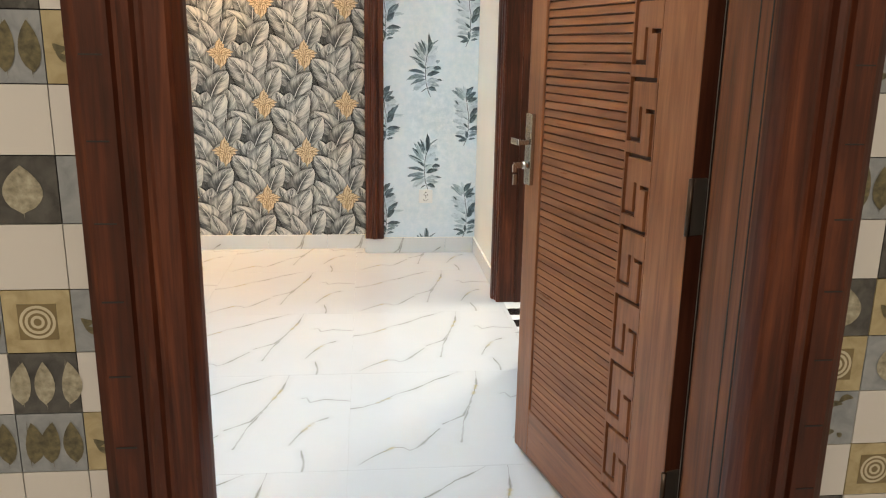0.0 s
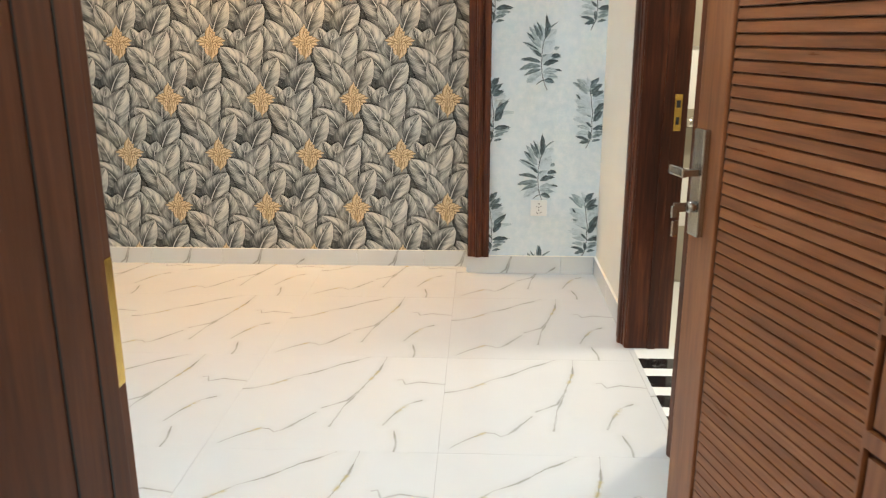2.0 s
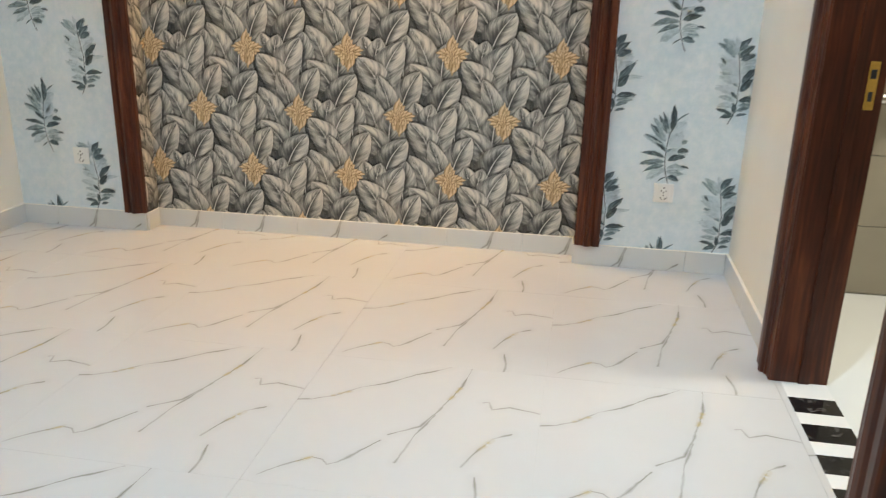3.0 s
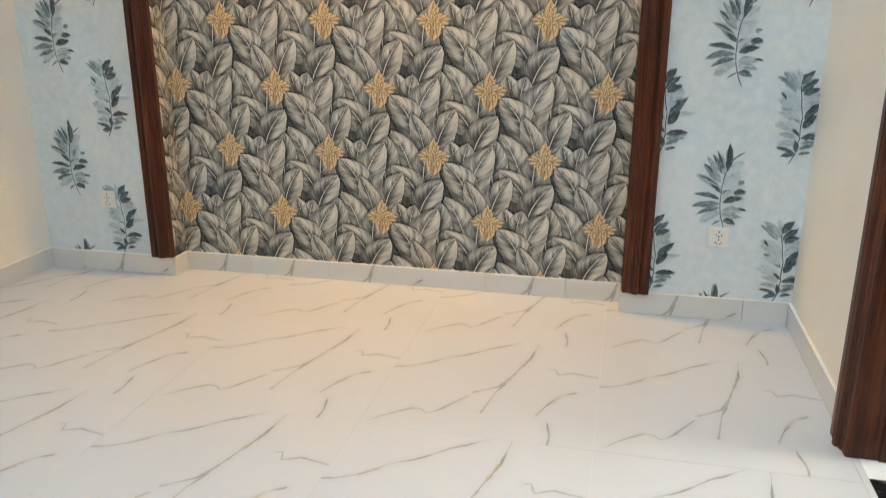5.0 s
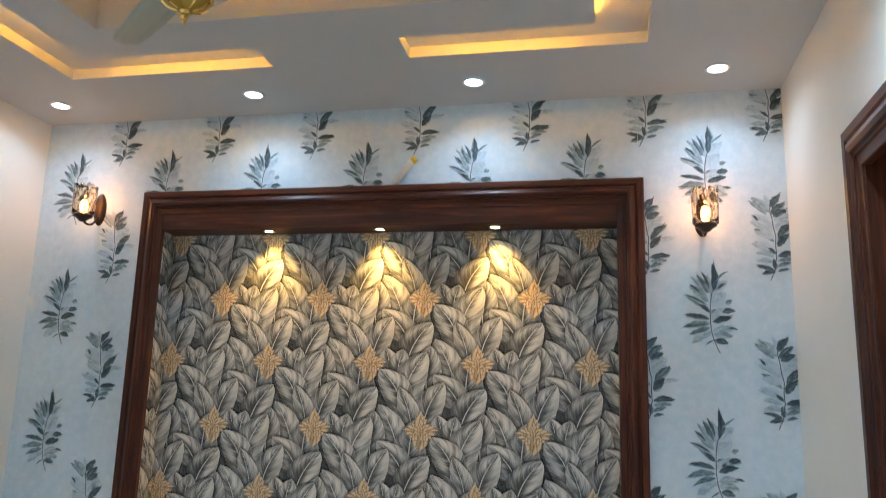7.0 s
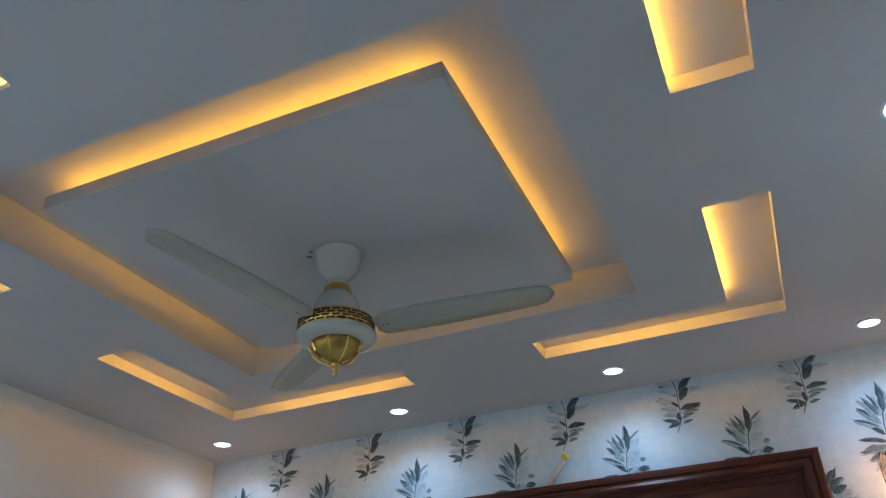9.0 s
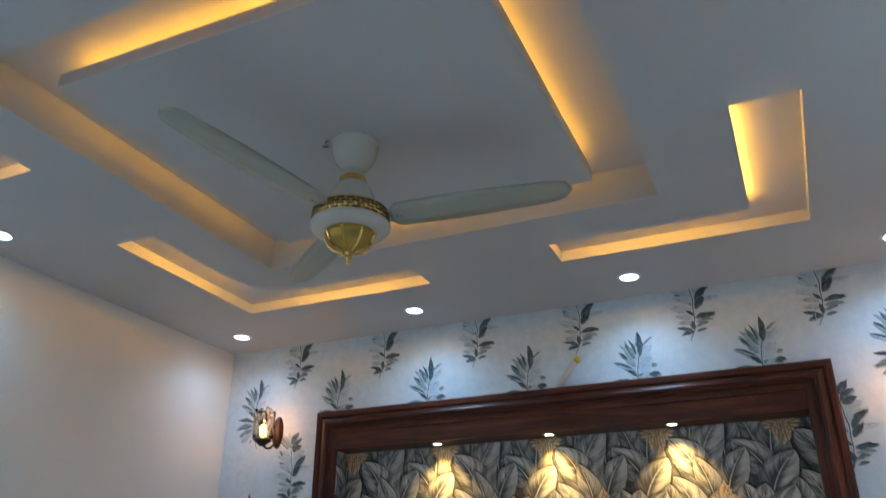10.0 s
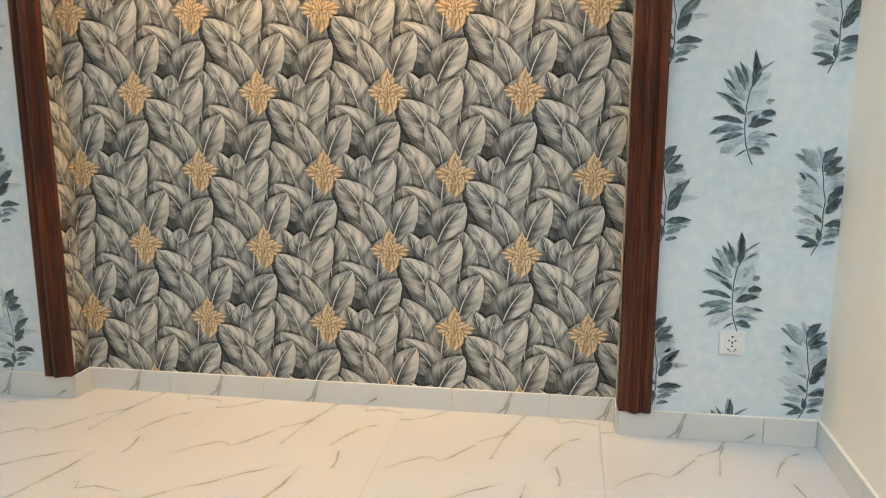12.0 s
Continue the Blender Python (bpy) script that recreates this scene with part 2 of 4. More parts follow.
def box(x0, x1, y0, y1, z0, z1, bevel=0.0, bm=None):
    own = bmesh.new()
    bmesh.ops.create_cube(own, size=1.0)
    for v in own.verts:
        v.co = Vector(((x0 + x1) / 2 + v.co.x * (x1 - x0), (y0 + y1) / 2 + v.co.y * (y1 - y0), (z0 + z1) / 2 + v.co.z * (z1 - z0)))
    if bevel:
        bmesh.ops.bevel(own, geom=own.edges[:], offset=bevel, segments=2, affect="EDGES", profile=0.6)
    return join(bm, own) if bm else own


def join(bm, other):
    me = bpy.data.meshes.new("joined")
    other.to_mesh(me)
    other.free()
    bm.from_mesh(me)
    bpy.data.meshes.remove(me)
    return bm


def lathe(profile, steps=32, smooth=True):
    """A turned body from (radius, z) pairs."""
    bm = bmesh.new()
    rings = []
    for r, z in profile:
        if r < 1e-5:
            rings.append([bm.verts.new((0, 0, z))])
        else:
            rings.append([bm.verts.new((r * math.cos(2 * math.pi * k / steps), r * math.sin(2 * math.pi * k / steps), z)) for k in range(steps)])
    for a, b in zip(rings, rings[1:]):
        for k in range(steps):
            q = [a[k % len(a)], a[(k + 1) % len(a)], b[(k + 1) % len(b)], b[k % len(b)]]
            q = list(dict.fromkeys(q))
            if len(q) > 2:
                f = bm.faces.new(q)
                f.smooth = smooth
    bmesh.ops.recalc_face_normals(bm, faces=bm.faces[:])
    return bm


def profile_bar(profile, length):
    """A moulding: a closed (u, v) outline carried along +z by length."""
    bm = bmesh.new()
    low = [bm.verts.new((u, v, 0)) for u, v in profile]
    top = [bm.verts.new((u, v, length)) for u, v in profile]
    k = len(profile)
    for i in range(k):
        bm.faces.new((low[i], low[(i + 1) % k], top[(i + 1) % k], top[i]))
    bm.faces.new(low[::-1])
    bm.faces.new(top)
    bmesh.ops.recalc_face_normals(bm, faces=bm.faces[:])
    return bm


def voxel_shell(xs, ys, zs, solid):
    """The surface of a solid given cell by cell on a grid."""
    bm = bmesh.new()
    verts = {}

    def v(i, j, k):
        if (i, j, k) not in verts:
            verts[i, j, k] = bm.verts.new((xs[i], ys[j], zs[k]))
        return verts[i, j, k]

    nx, ny, nz = len(xs) - 1, len(ys) - 1, len(zs) - 1
    full = {}
    for i in range(nx):
        for j in range(ny):
            for k in range(nz):
                full[i, j, k] = solid((xs[i] + xs[i + 1]) / 2, (ys[j] + ys[j + 1]) / 2, (zs[k] + zs[k + 1]) / 2)
    sides = {(-1, 0, 0): ((0, 0, 0), (0, 0, 1), (0, 1, 1), (0, 1, 0)), (1, 0, 0): ((1, 0, 0), (1, 1, 0), (1, 1, 1), (1, 0, 1)),
             (0, -1, 0): ((0, 0, 0), (1, 0, 0), (1, 0, 1), (0, 0, 1)), (0, 1, 0): ((0, 1, 0), (0, 1, 1), (1, 1, 1), (1, 1, 0)),
             (0, 0, -1): ((0, 0, 0), (0, 1, 0), (1, 1, 0), (1, 0, 0)), (0, 0, 1): ((0, 0, 1), (1, 0, 1), (1, 1, 1), (0, 1, 1))}
    for (i, j, k), f in full.items():
        if f:
            for d, corners in sides.items():
                if not full.get((i + d[0], j + d[1], k + d[2]), False):
                    bm.faces.new([v(i + a, j + b, k + c) for a, b, c in corners])
    return bm


def cuts(*values):
    return sorted(set(round(v, 4) for v in values))


def structure(ob, label, category):
    return tagged(ob, label, category, kind="structure")


# ---- shell ----
def wall_with_openings(name, xs, ys, zs, holes, material, label):
    """A wall on the box xs, ys, zs less the boxes in holes."""
    gx = cuts(*xs, *[v for h in holes for v in h[0] if xs[0] < v < xs[1]])
    gy = cuts(*ys, *[v for h in holes for v in h[1] if ys[0] < v < ys[1]])
    gz = cuts(*zs, *[v for h in holes for v in h[2] if zs[0] < v < zs[1]])

    def solid(x, y, z):
        return not any(a[0] < x < a[1] and b[0] < y < b[1] and c[0] < z < c[1] for a, b, c in holes)

    return structure(link_mesh(name, voxel_shell(gx, gy, gz, solid), material), label, "wall")


ZT = 2.95
M_PAPER, _t, _b = mat("pale_blue_wallpaper", 0.6)
_n = Net(_t)
_v = _n.coord()
_n.link(_n.mix(_n.fold(_n.noise(_v, 24, 5, 0.7), 0.40, 0.66), _n.ramp(_n.noise(_v, 3, 3), (0.35, (0.60, 0.70, 0.755)), (0.65, (0.65, 0.735, 0.785))), (0.73, 0.785, 0.82)), _b.inputs["Base Color"])
_n.bump(_b, _n.noise(_v, 260, 3), 0.12, 0.001)
wall_north = wall_with_openings("wall_north", (X0 - 0.15, 2.6), (Y1, Y1 + 0.25), (-0.1, ZT), [((NX0, NX1), (Y1 - 1, YP), (-1, NZ + 0.02))], M_PAPER, "pale blue papered bedroom wall with a shallow niche")
wall_west = wall_with_openings("wall_west", (X0 - 0.15, X0), (Y0 - 0.3, Y1), (-0.1, ZT), [], M_WALL, "plain cream painted bedroom side wall")
wall_east = wall_with_openings("wall_east", (X1, BX), (Y0, Y1), (-0.1, ZT), [((0, 3), (BY0, BY1), (-0.03, DZ))], M_WALL, "cream painted wall with the bathroom doorway")
wall_south = wall_with_openings("wall_south", (X0, 2.4), (YT + 0.012, Y0), (-0.1, ZT), [((DX0 - 0.05, DX1 + 0.05), (0, 3), (-0.03, DZ + 0.03))], M_WALL, "entry wall with the bedroom doorway")

TRAYS = []
for sx in (0, 1):
    for sy in (0, 1):
        ax = (-2.07, -1.11) if sx == 0 else (-0.517, 0.42)
        bx = (-2.07, -1.885) if sx == 0 else (0.228, 0.42)
        ay = (4.30, 4.475) if sy else (2.20, 2.372)
        by = (3.607, 4.475) if sy else (2.20, 3.06)
        TRAYS.append((sx, sy, ax, ay, bx, by))
COVE = (-1.66, -0.05, 2.605, 4.06)
ISLE = (-1.490, -0.245, 2.800, 3.930)
ZI = ZC + 0.035               # underside of the hung panel
LEDGE = 0.055
LIP = 0.046                   # thickness of the panel's edge
ZB, ZU, ZK = ZC + 0.018, ZC + 0.046, ZC + 0.135


def within(x, y, r, g=0.0):
    return r[0] - g < x < r[1] + g and r[2] - g < y < r[3] + g


def ceiling_solid(x, y, z):
    if within(x, y, COVE):
        if z > ZK:
            return True
        if within(x, y, ISLE, -0.13):
            return z > ZI
        return within(x, y, ISLE) and ZI < z < ZI + LIP
    if z > ZU:
        return True
    for sx, sy, ax, ay, bx, by in TRAYS:
        a, b = (*ax, *ay), (*bx, *by)
        if within(x, y, a) or within(x, y, b):
            return False
        if z > ZB:
            up = (ax[0], ax[1], ay[0] - LEDGE, ay[1]) if sy else (ax[0], ax[1], ay[0], ay[1] + LEDGE)
            across = (bx[0], bx[1] + LEDGE, by[0], by[1]) if sx == 0 else (bx[0] - LEDGE, bx[1], by[0], by[1])
            if within(x, y, up) or within(x, y, across):
                return False
    return True


gx = [X0 - 0.02, X1 + 0.02, *COVE[:2], *ISLE[:2], ISLE[0] + 0.13, ISLE[1] - 0.13]
gy = [Y0 - 0.02, Y1 + 0.02, *COVE[2:], *ISLE[2:], ISLE[2] + 0.13, ISLE[3] - 0.13]
for sx, sy, ax, ay, bx, by in TRAYS:
    gx += [*ax, *bx, bx[1] + LEDGE, bx[0] - LEDGE]
    gy += [*ay, *by, ay[0] - LEDGE, ay[1] + LEDGE]
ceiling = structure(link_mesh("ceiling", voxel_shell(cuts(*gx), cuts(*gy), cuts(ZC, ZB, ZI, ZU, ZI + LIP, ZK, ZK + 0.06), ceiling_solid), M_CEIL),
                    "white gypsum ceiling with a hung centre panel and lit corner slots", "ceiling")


def led_strip(x0, x1, y0, y1, z, material=M_STRIP):
    ob = link_mesh("led_strip", box(x0, x1, y0, y1, z + 0.002, z + 0.010), material)
    return tagged(ob, "amber glowing LED strip hidden in the ceiling slot", "led strip", "cove lights")


i0, i1, j0, j1 = ISLE[0] + 0.045, ISLE[1] - 0.045, ISLE[2] + 0.045, ISLE[3] - 0.045
for r in ((i0, i1, j0, j0 + 0.01), (i0, i1, j1 - 0.01, j1), (i0, i0 + 0.01, j0 + 0.012, j1 - 0.012), (i1 - 0.01, i1, j0 + 0.012, j1 - 0.012)):
    led_strip(*r, ZI + LIP)
for sx, sy, ax, ay, bx, by in TRAYS:
    y = ay[0] - 0.032 if sy else ay[1] + 0.022
    x = bx[1] + 0.022 if sx == 0 else bx[0] - 0.032
    led_strip(*( (x + 0.012, ax[1] - 0.02) if sx == 0 else (ax[0] + 0.02, x - 0.002)), y, y + 0.01, ZB, M_SLOTSTRIP)
    led_strip(x, x + 0.01, *((by[0] + 0.02, y - 0.002) if sy else (y + 0.012, by[1] - 0.02)), ZB, M_SLOTSTRIP)

# neighbouring spaces, closed and plain
structure(link_mesh("hall_wall_west", box(-1.45, -1.3, -1.9, YT + 0.012, -0.1, ZT), M_HALL), "plain hall side wall", "wall")
structure(link_mesh("hall_wall_east", box(2.3, 2.4, -1.9, YT + 0.012, -0.1, ZT), M_HALL), "plain hall side wall", "wall")
structure(link_mesh("hall_wall_south", box(-1.45, 2.4, -2.0, -1.9, -0.1, ZT), M_HALL), "plain hall end wall", "wall")
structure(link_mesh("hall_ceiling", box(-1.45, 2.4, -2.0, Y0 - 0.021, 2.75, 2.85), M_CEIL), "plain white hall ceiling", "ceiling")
structure(link_mesh("bathroom_wall_east", box(2.4, 2.5, Y0, Y1, -0.1, ZT), M_BATHTILE), "taupe tiled bathroom side wall", "wall")
structure(link_mesh("bathroom_wall_south", box(BX, 2.4, 2.5, 2.6, -0.1, ZT), M_BATHTILE), "taupe tiled bathroom end wall", "wall")
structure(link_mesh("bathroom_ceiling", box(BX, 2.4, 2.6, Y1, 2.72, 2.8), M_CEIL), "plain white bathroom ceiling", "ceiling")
structure(link_mesh("ground_slab", box(-2.8, 2.6, -2.1, 5.3, -0.16, -0.02), M_GROUT), "screed under the floors", "floor")

# ---- feature wall: niche frame, papers ----
# cross-section of the carved casing: u from the outer edge inwards, v out of the wall
CASING = [(0.0, 0.0), (0.0, 0.030), (0.006, 0.036), (0.026, 0.036), (0.031, 0.030), (0.036, 0.030), (0.042, 0.040), (0.055, 0.046), (0.066, 0.042), (0.070, 0.032),
          (0.076, 0.032), (0.080, 0.026), (0.104, 0.026), (0.106, 0.022), (0.106, 0.0)]


def casing_set(parent, width, height, foot, m, scale=1.0, material=None):
    """Two posts and a head round an opening; local x along the wall, local -y out of it, z up. The outer corner is at x = 0."""
    prof = [(u * scale, v) for u, v in CASING]
    lo = [(u, -v) for u, v in prof]
    hi = [(width - u, -v) for u, v in prof]
    bm = profile_bar(lo, 1.0)
    for v in bm.verts:
        v.co.z = foot if v.co.z < 0.5 else height - v.co.x
    part("post", bm, material or M_WOOD, parent, m=m)
    bm = profile_bar(hi, 1.0)
    for v in bm.verts:
        v.co.z = foot if v.co.z < 0.5 else height - (width - v.co.x)
    part("post", bm, material or M_WOOD, parent, m=m)
    bm = bmesh.new()
    a = [bm.verts.new((u, -v, height - u)) for u, v in prof]
    b = [bm.verts.new((width - u, -v, height - u)) for u, v in prof]
    k = len(prof)
    for i in range(k):
        bm.faces.new((a[i], a[(i + 1) % k], b[(i + 1) % k], b[i]))
    bm.faces.new(a[::-1])
    bm.faces.new(b)
    bmesh.ops.recalc_face_normals(bm, faces=bm.faces[:])
    part("head", bm, M_WOODX, parent, m=m)


niche_frame = structure(empty("niche_trim"), "dark red-brown carved wooden frame round the papered niche", "trim")
casing_set(niche_frame, 0.417 + 1.98, 2.337, 0.097, pose(-1.98, Y1, 0), 1.07)
part("fascia", box(NX0 - 0.002, NX1 + 0.002, 4.978, YP - 0.004, NZ, NZ + 0.09, 0.003), M_WOODX, niche_frame, "plain stained fascia and soffit board over the niche")
# short saw marks left across the posts
for x in (-1.967, 0.404):
    for z in (0.55, 0.98, 1.42, 1.80):
        part("joint", box(x - 0.011, x + 0.011, Y1 - 0.0372, Y1 - 0.030, z, z + 0.002), M_HOLE, niche_frame)


def leaf_outline(steps=14, low=0.62, high=0.58):
    """Half widths along a leaf from base (0) to tip (1)."""
    top = (low / (low + high)) ** low * (high / (low + high)) ** high
    return [(k / steps, max(0.02, (k / steps) ** low * (1 - k / steps) ** high / top)) for k in range(steps + 1)]


OUT = leaf_outline(20, 0.62, 0.72)
SLIM = leaf_outline(7, 0.55, 0.72)
LANCE = leaf_outline(8, 0.75, 0.95)
LOBE = leaf_outline(7, 0.6, 0.36)
STALK = [(0.0, 0.8), (0.5, 0.9), (1.0, 0.8)]


class Print:
    """Flat printed shapes gathered into one mesh, with an across-along map and a tone."""

    def __init__(self):
        self.verts, self.faces, self.uv, self.tone = [], [], [], []

    def leaf(self, base, tip, width, bend, tone, lift, outline=OUT, rag=None, wave=0.0):
        bx, bz = base
        dx, dz = tip[0] - bx, tip[1] - bz
        nx, nz = -dz, dx
        size = math.hypot(dx, dz)
        nx, nz = nx / size, nz / size
        first = len(self.verts)
        for t, w in outline:
            s = bend * size * math.sin(math.pi * t)
            cx, cz = bx + dx * t + nx * s, bz + dz * t + nz * s
            for side in (-1, -0.5, 0, 0.5, 1):
                h = side * w * width / 2 * (1 + (rag.uniform(-0.28, 0.22) if rag and abs(side) > 0.9 else 0) + wave * math.sin(t * 27 + 5 * tone + side))
                self.verts.append((cx + nx * h, lift, cz + nz * h))
                self.uv.append((side, t))
                self.tone.append(tone)
        for k in range(len(outline) - 1):
            for s in range(4):
                a = first + 5 * k + s
                self.faces.append((a, a + 1, a + 6, a + 5))

    def blob(self, points, tone, lift):
        first = len(self.verts)
        cx = sum(p[0] for p in points) / len(points)
        cz = sum(p[1] for p in points) / len(points)
        w = max(abs(p[0] - cx) for p in points)
        h = max(abs(p[1] - cz) for p in points)
        for x, z in [(cx, cz), *points]:
            self.verts.append((x, lift, z))
            self.uv.append(((x - cx) / w, (z - cz) / h))
            self.tone.append(tone)
        k = len(points)
        for i in range(k):
            self.faces.append((first, first + 1 + i, first + 1 + (i + 1) % k))

    def mesh(self, name, clip=None):
        me = bpy.data.meshes.new(name)
        me.from_pydata(self.verts, [], self.faces)
        layer = me.uv_layers.new(name="UVMap")
        for loop in me.loops:
            layer.data[loop.index].uv = self.uv[loop.vertex_index]
        tone = me.attributes.new("tone", "FLOAT", "POINT")
        for k, v in enumerate(self.tone):
            tone.data[k].value = v
        if clip:
            bm = bmesh.new()
            bm.from_mesh(me)
            x0, x1, z0, z1 = clip
            for co, no in (((x0, 0, 0), (-1, 0, 0)), ((x1, 0, 0), (1, 0, 0)), ((0, 0, z0), (0, 0, -1)), ((0, 0, z1), (0, 0, 1))):
                bmesh.ops.bisect_plane(bm, geom=bm.verts[:] + bm.edges[:] + bm.faces[:], plane_co=co, plane_no=no, clear_outer=True)
            bm.to_mesh(me)
            bm.free()
        return me


# grey banana-leaf paper: eight leaves and one gold ornament to a cell
M_NICHE, _t, _b = mat("dark_grey_paper_ground", 0.55)
_n = Net(_t)
_n.link(_n.ramp(_n.noise(_n.coord(), 14, 4), (0.3, (0.04, 0.042, 0.039)), (0.7, (0.14, 0.14, 0.13))), _b.inputs["Base Color"])
M_BANANA, _t, _b = mat("grey_leaf_print", 0.5)
_n = Net(_t)
_uv = _n.node("ShaderNodeUVMap").outputs[0]
_sep = _n.node("ShaderNodeSeparateXYZ")
_n.link(_uv, _sep.inputs[0])
_u, _v = _sep.outputs[0], _sep.outputs[1]
_tone = _n.node("ShaderNodeAttribute", attribute_name="tone").outputs["Fac"]
_au = _n.math("ABSOLUTE", _u)
# side veins run outwards and towards the tip: broad folds and fine streaks
_sv = _n.math("SUBTRACT", _v, _n.math("MULTIPLY", _n.math("POWER", _au, 1.25), 0.30))


def _streaks(along, across, seed, detail):
    c = _n.node("ShaderNodeCombineXYZ")
    _n.link(_n.math("MULTIPLY", _sv, along), c.inputs[0])
    _n.link(_n.math("MULTIPLY", _u, across), c.inputs[1])
    _n.link(_n.math("MULTIPLY", _tone, seed), c.inputs[2])
    return _n.math("SUBTRACT", _n.noise(c.outputs[0], 1.0, detail, 0.55), 0.5)


_shade = _n.math("ADD", 0.06, _n.math("MULTIPLY", _n.fold(_v, 0.20, 0.82), 0.46))
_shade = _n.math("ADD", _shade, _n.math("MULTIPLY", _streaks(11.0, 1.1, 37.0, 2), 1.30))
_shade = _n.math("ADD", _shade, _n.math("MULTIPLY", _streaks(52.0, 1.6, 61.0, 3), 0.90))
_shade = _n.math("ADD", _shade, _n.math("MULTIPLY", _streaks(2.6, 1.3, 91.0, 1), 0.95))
_belly = _n.math("SUBTRACT", 1.0, _n.math("MULTIPLY", _n.math("ABSOLUTE", _n.math("SUBTRACT", _au, 0.55)), 2.0), clamp=True)
_shade = _n.math("ADD", _shade, _n.math("MULTIPLY", _belly, 0.22))
_shade = _n.math("ADD", _shade, _n.math("MULTIPLY", _n.math("SUBTRACT", _tone, 0.45), 0.30))
_shade = _n.math("SUBTRACT", _shade, _n.math("MULTIPLY", _u, 0.13))
_shade = _n.math("SUBTRACT", _shade, _n.math("MULTIPLY", _n.math("SUBTRACT", 1.0, _n.fold(_au, 0.04, 0.34)), 0.24))
_shade = _n.math("ADD", _shade, _n.math("MULTIPLY", _n.fold(_au, 0.90, 0.97), 0.07))
_col = _n.ramp(_shade, (0.0, (0.036, 0.040, 0.041)), (0.25, (0.118, 0.123, 0.121)), (0.50, (0.32, 0.32, 0.302)), (0.76, (0.57, 0.552, 0.508)), (1.0, (0.74, 0.70, 0.63)))
_warmth = _n.noise(_n.coord(), 9.0, 2)
_col = _n.mix(_n.math("MULTIPLY", _n.fold(_warmth, 0.48, 0.68), 0.16), _col, (0.40, 0.33, 0.26))
_mid = _n.math("MULTIPLY", _n.math("SUBTRACT", 1.0, _n.fold(_au, 0.014, 0.042)), _n.fold(_v, 0.10, 0.40))
_n.link(_n.mix(_n.math("MULTIPLY", _mid, 0.90), _col, (0.76, 0.76, 0.72)), _b.inputs["Base Color"])
_n.bump(_b, _shade, 0.25, 0.0015)
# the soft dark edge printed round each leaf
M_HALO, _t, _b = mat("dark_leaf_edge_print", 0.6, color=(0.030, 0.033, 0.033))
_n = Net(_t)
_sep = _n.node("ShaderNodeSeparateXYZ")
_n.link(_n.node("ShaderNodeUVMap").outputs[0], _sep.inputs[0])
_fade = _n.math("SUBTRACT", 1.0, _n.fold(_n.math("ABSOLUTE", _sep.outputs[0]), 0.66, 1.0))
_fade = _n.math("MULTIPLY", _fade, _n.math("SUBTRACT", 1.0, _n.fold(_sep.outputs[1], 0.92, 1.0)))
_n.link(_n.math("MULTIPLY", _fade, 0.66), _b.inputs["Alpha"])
M_ORNAMENT, _t, _b = mat("gold_ornament_print", 0.45)
_n = Net(_t)
_uv = _n.node("ShaderNodeUVMap").outputs[0]
_sep = _n.node("ShaderNodeSeparateXYZ")
_n.link(_uv, _sep.inputs[0])
_tone = _n.node("ShaderNodeAttribute", attribute_name="tone").outputs["Fac"]
_w = _n.math("SUBTRACT", 0.72, _n.math("MULTIPLY", _n.math("POWER", _n.math("ABSOLUTE", _sep.outputs[0]), 2.0), 0.46))
_w = _n.math("ADD", _w, _n.math("MULTIPLY", _n.math("SUBTRACT", _n.noise(_n.coord(), 120, 4), 0.5), 0.35))
_w = _n.math("ADD", _w, _n.math("MULTIPLY", _n.math("SUBTRACT", _sep.outputs[1], 0.6), 0.16))
_n.link(_n.ramp(_w, (0.34, (0.19, 0.115, 0.05)), (0.50, (0.43, 0.295, 0.15)), (0.66, (0.64, 0.465, 0.27)), (0.84, (0.84, 0.69, 0.47))), _b.inputs["Base Color"])
_n.bump(_b, _w, 0.3, 0.003)

# tip, base, width, bend and tone of each leaf, from the ornament's middle
BANANA = [((0.099, 0.219), (0.026, 0.020), 0.128, 0.09, 0.55), ((0.050, 0.252), (0.165, 0.080), 0.116, 0.12, 0.42),
          ((0.035, -0.104), (-0.058, -0.300), 0.140, 0.10, 0.45), ((0.049, -0.024), (0.135, -0.190), 0.130, 0.13, 0.60),
          ((-0.105, 0.194), (-0.054, -0.010), 0.096, 0.07, 0.62), ((-0.201, 0.116), (-0.118, -0.085), 0.120, 0.07, 0.50),
          ((0.267, 0.057), (0.190, -0.175), 0.150, 0.11, 0.66), ((0.158, 0.069), (0.140, -0.070), 0.104, 0.06, 0.40),
          ((-0.030, 0.050), (-0.040, -0.190), 0.150, 0.05, 0.22), ((0.075, 0.075), (0.100, -0.120), 0.130, 0.05, 0.26),
          ((-0.220, 0.085), (-0.222, -0.130), 0.140, 0.05, 0.32)]
# angle from upright, reach and width of the ornament's lobes
PETALS = [(180, 0.096, 0.040), (160, 0.082, 0.036), (140, 0.062, 0.036), (118, 0.068, 0.036), (98, 0.086, 0.030), (84, 0.100, 0.024), (70, 0.080, 0.034), (52, 0.062, 0.032), (30, 0.062, 0.030), (14, 0.082, 0.030), (0, 0.098, 0.034),
          (124, 0.050, 0.028), (64, 0.048, 0.026), (152, 0.050, 0.026), (40, 0.046, 0.020), (90, 0.036, 0.022), (18, 0.052, 0.018), (0, 0.046, 0.014), (180, 0.044, 0.018)]
MX, MZ, PX, PZ = -0.316, 1.525, 0.5045, 0.597


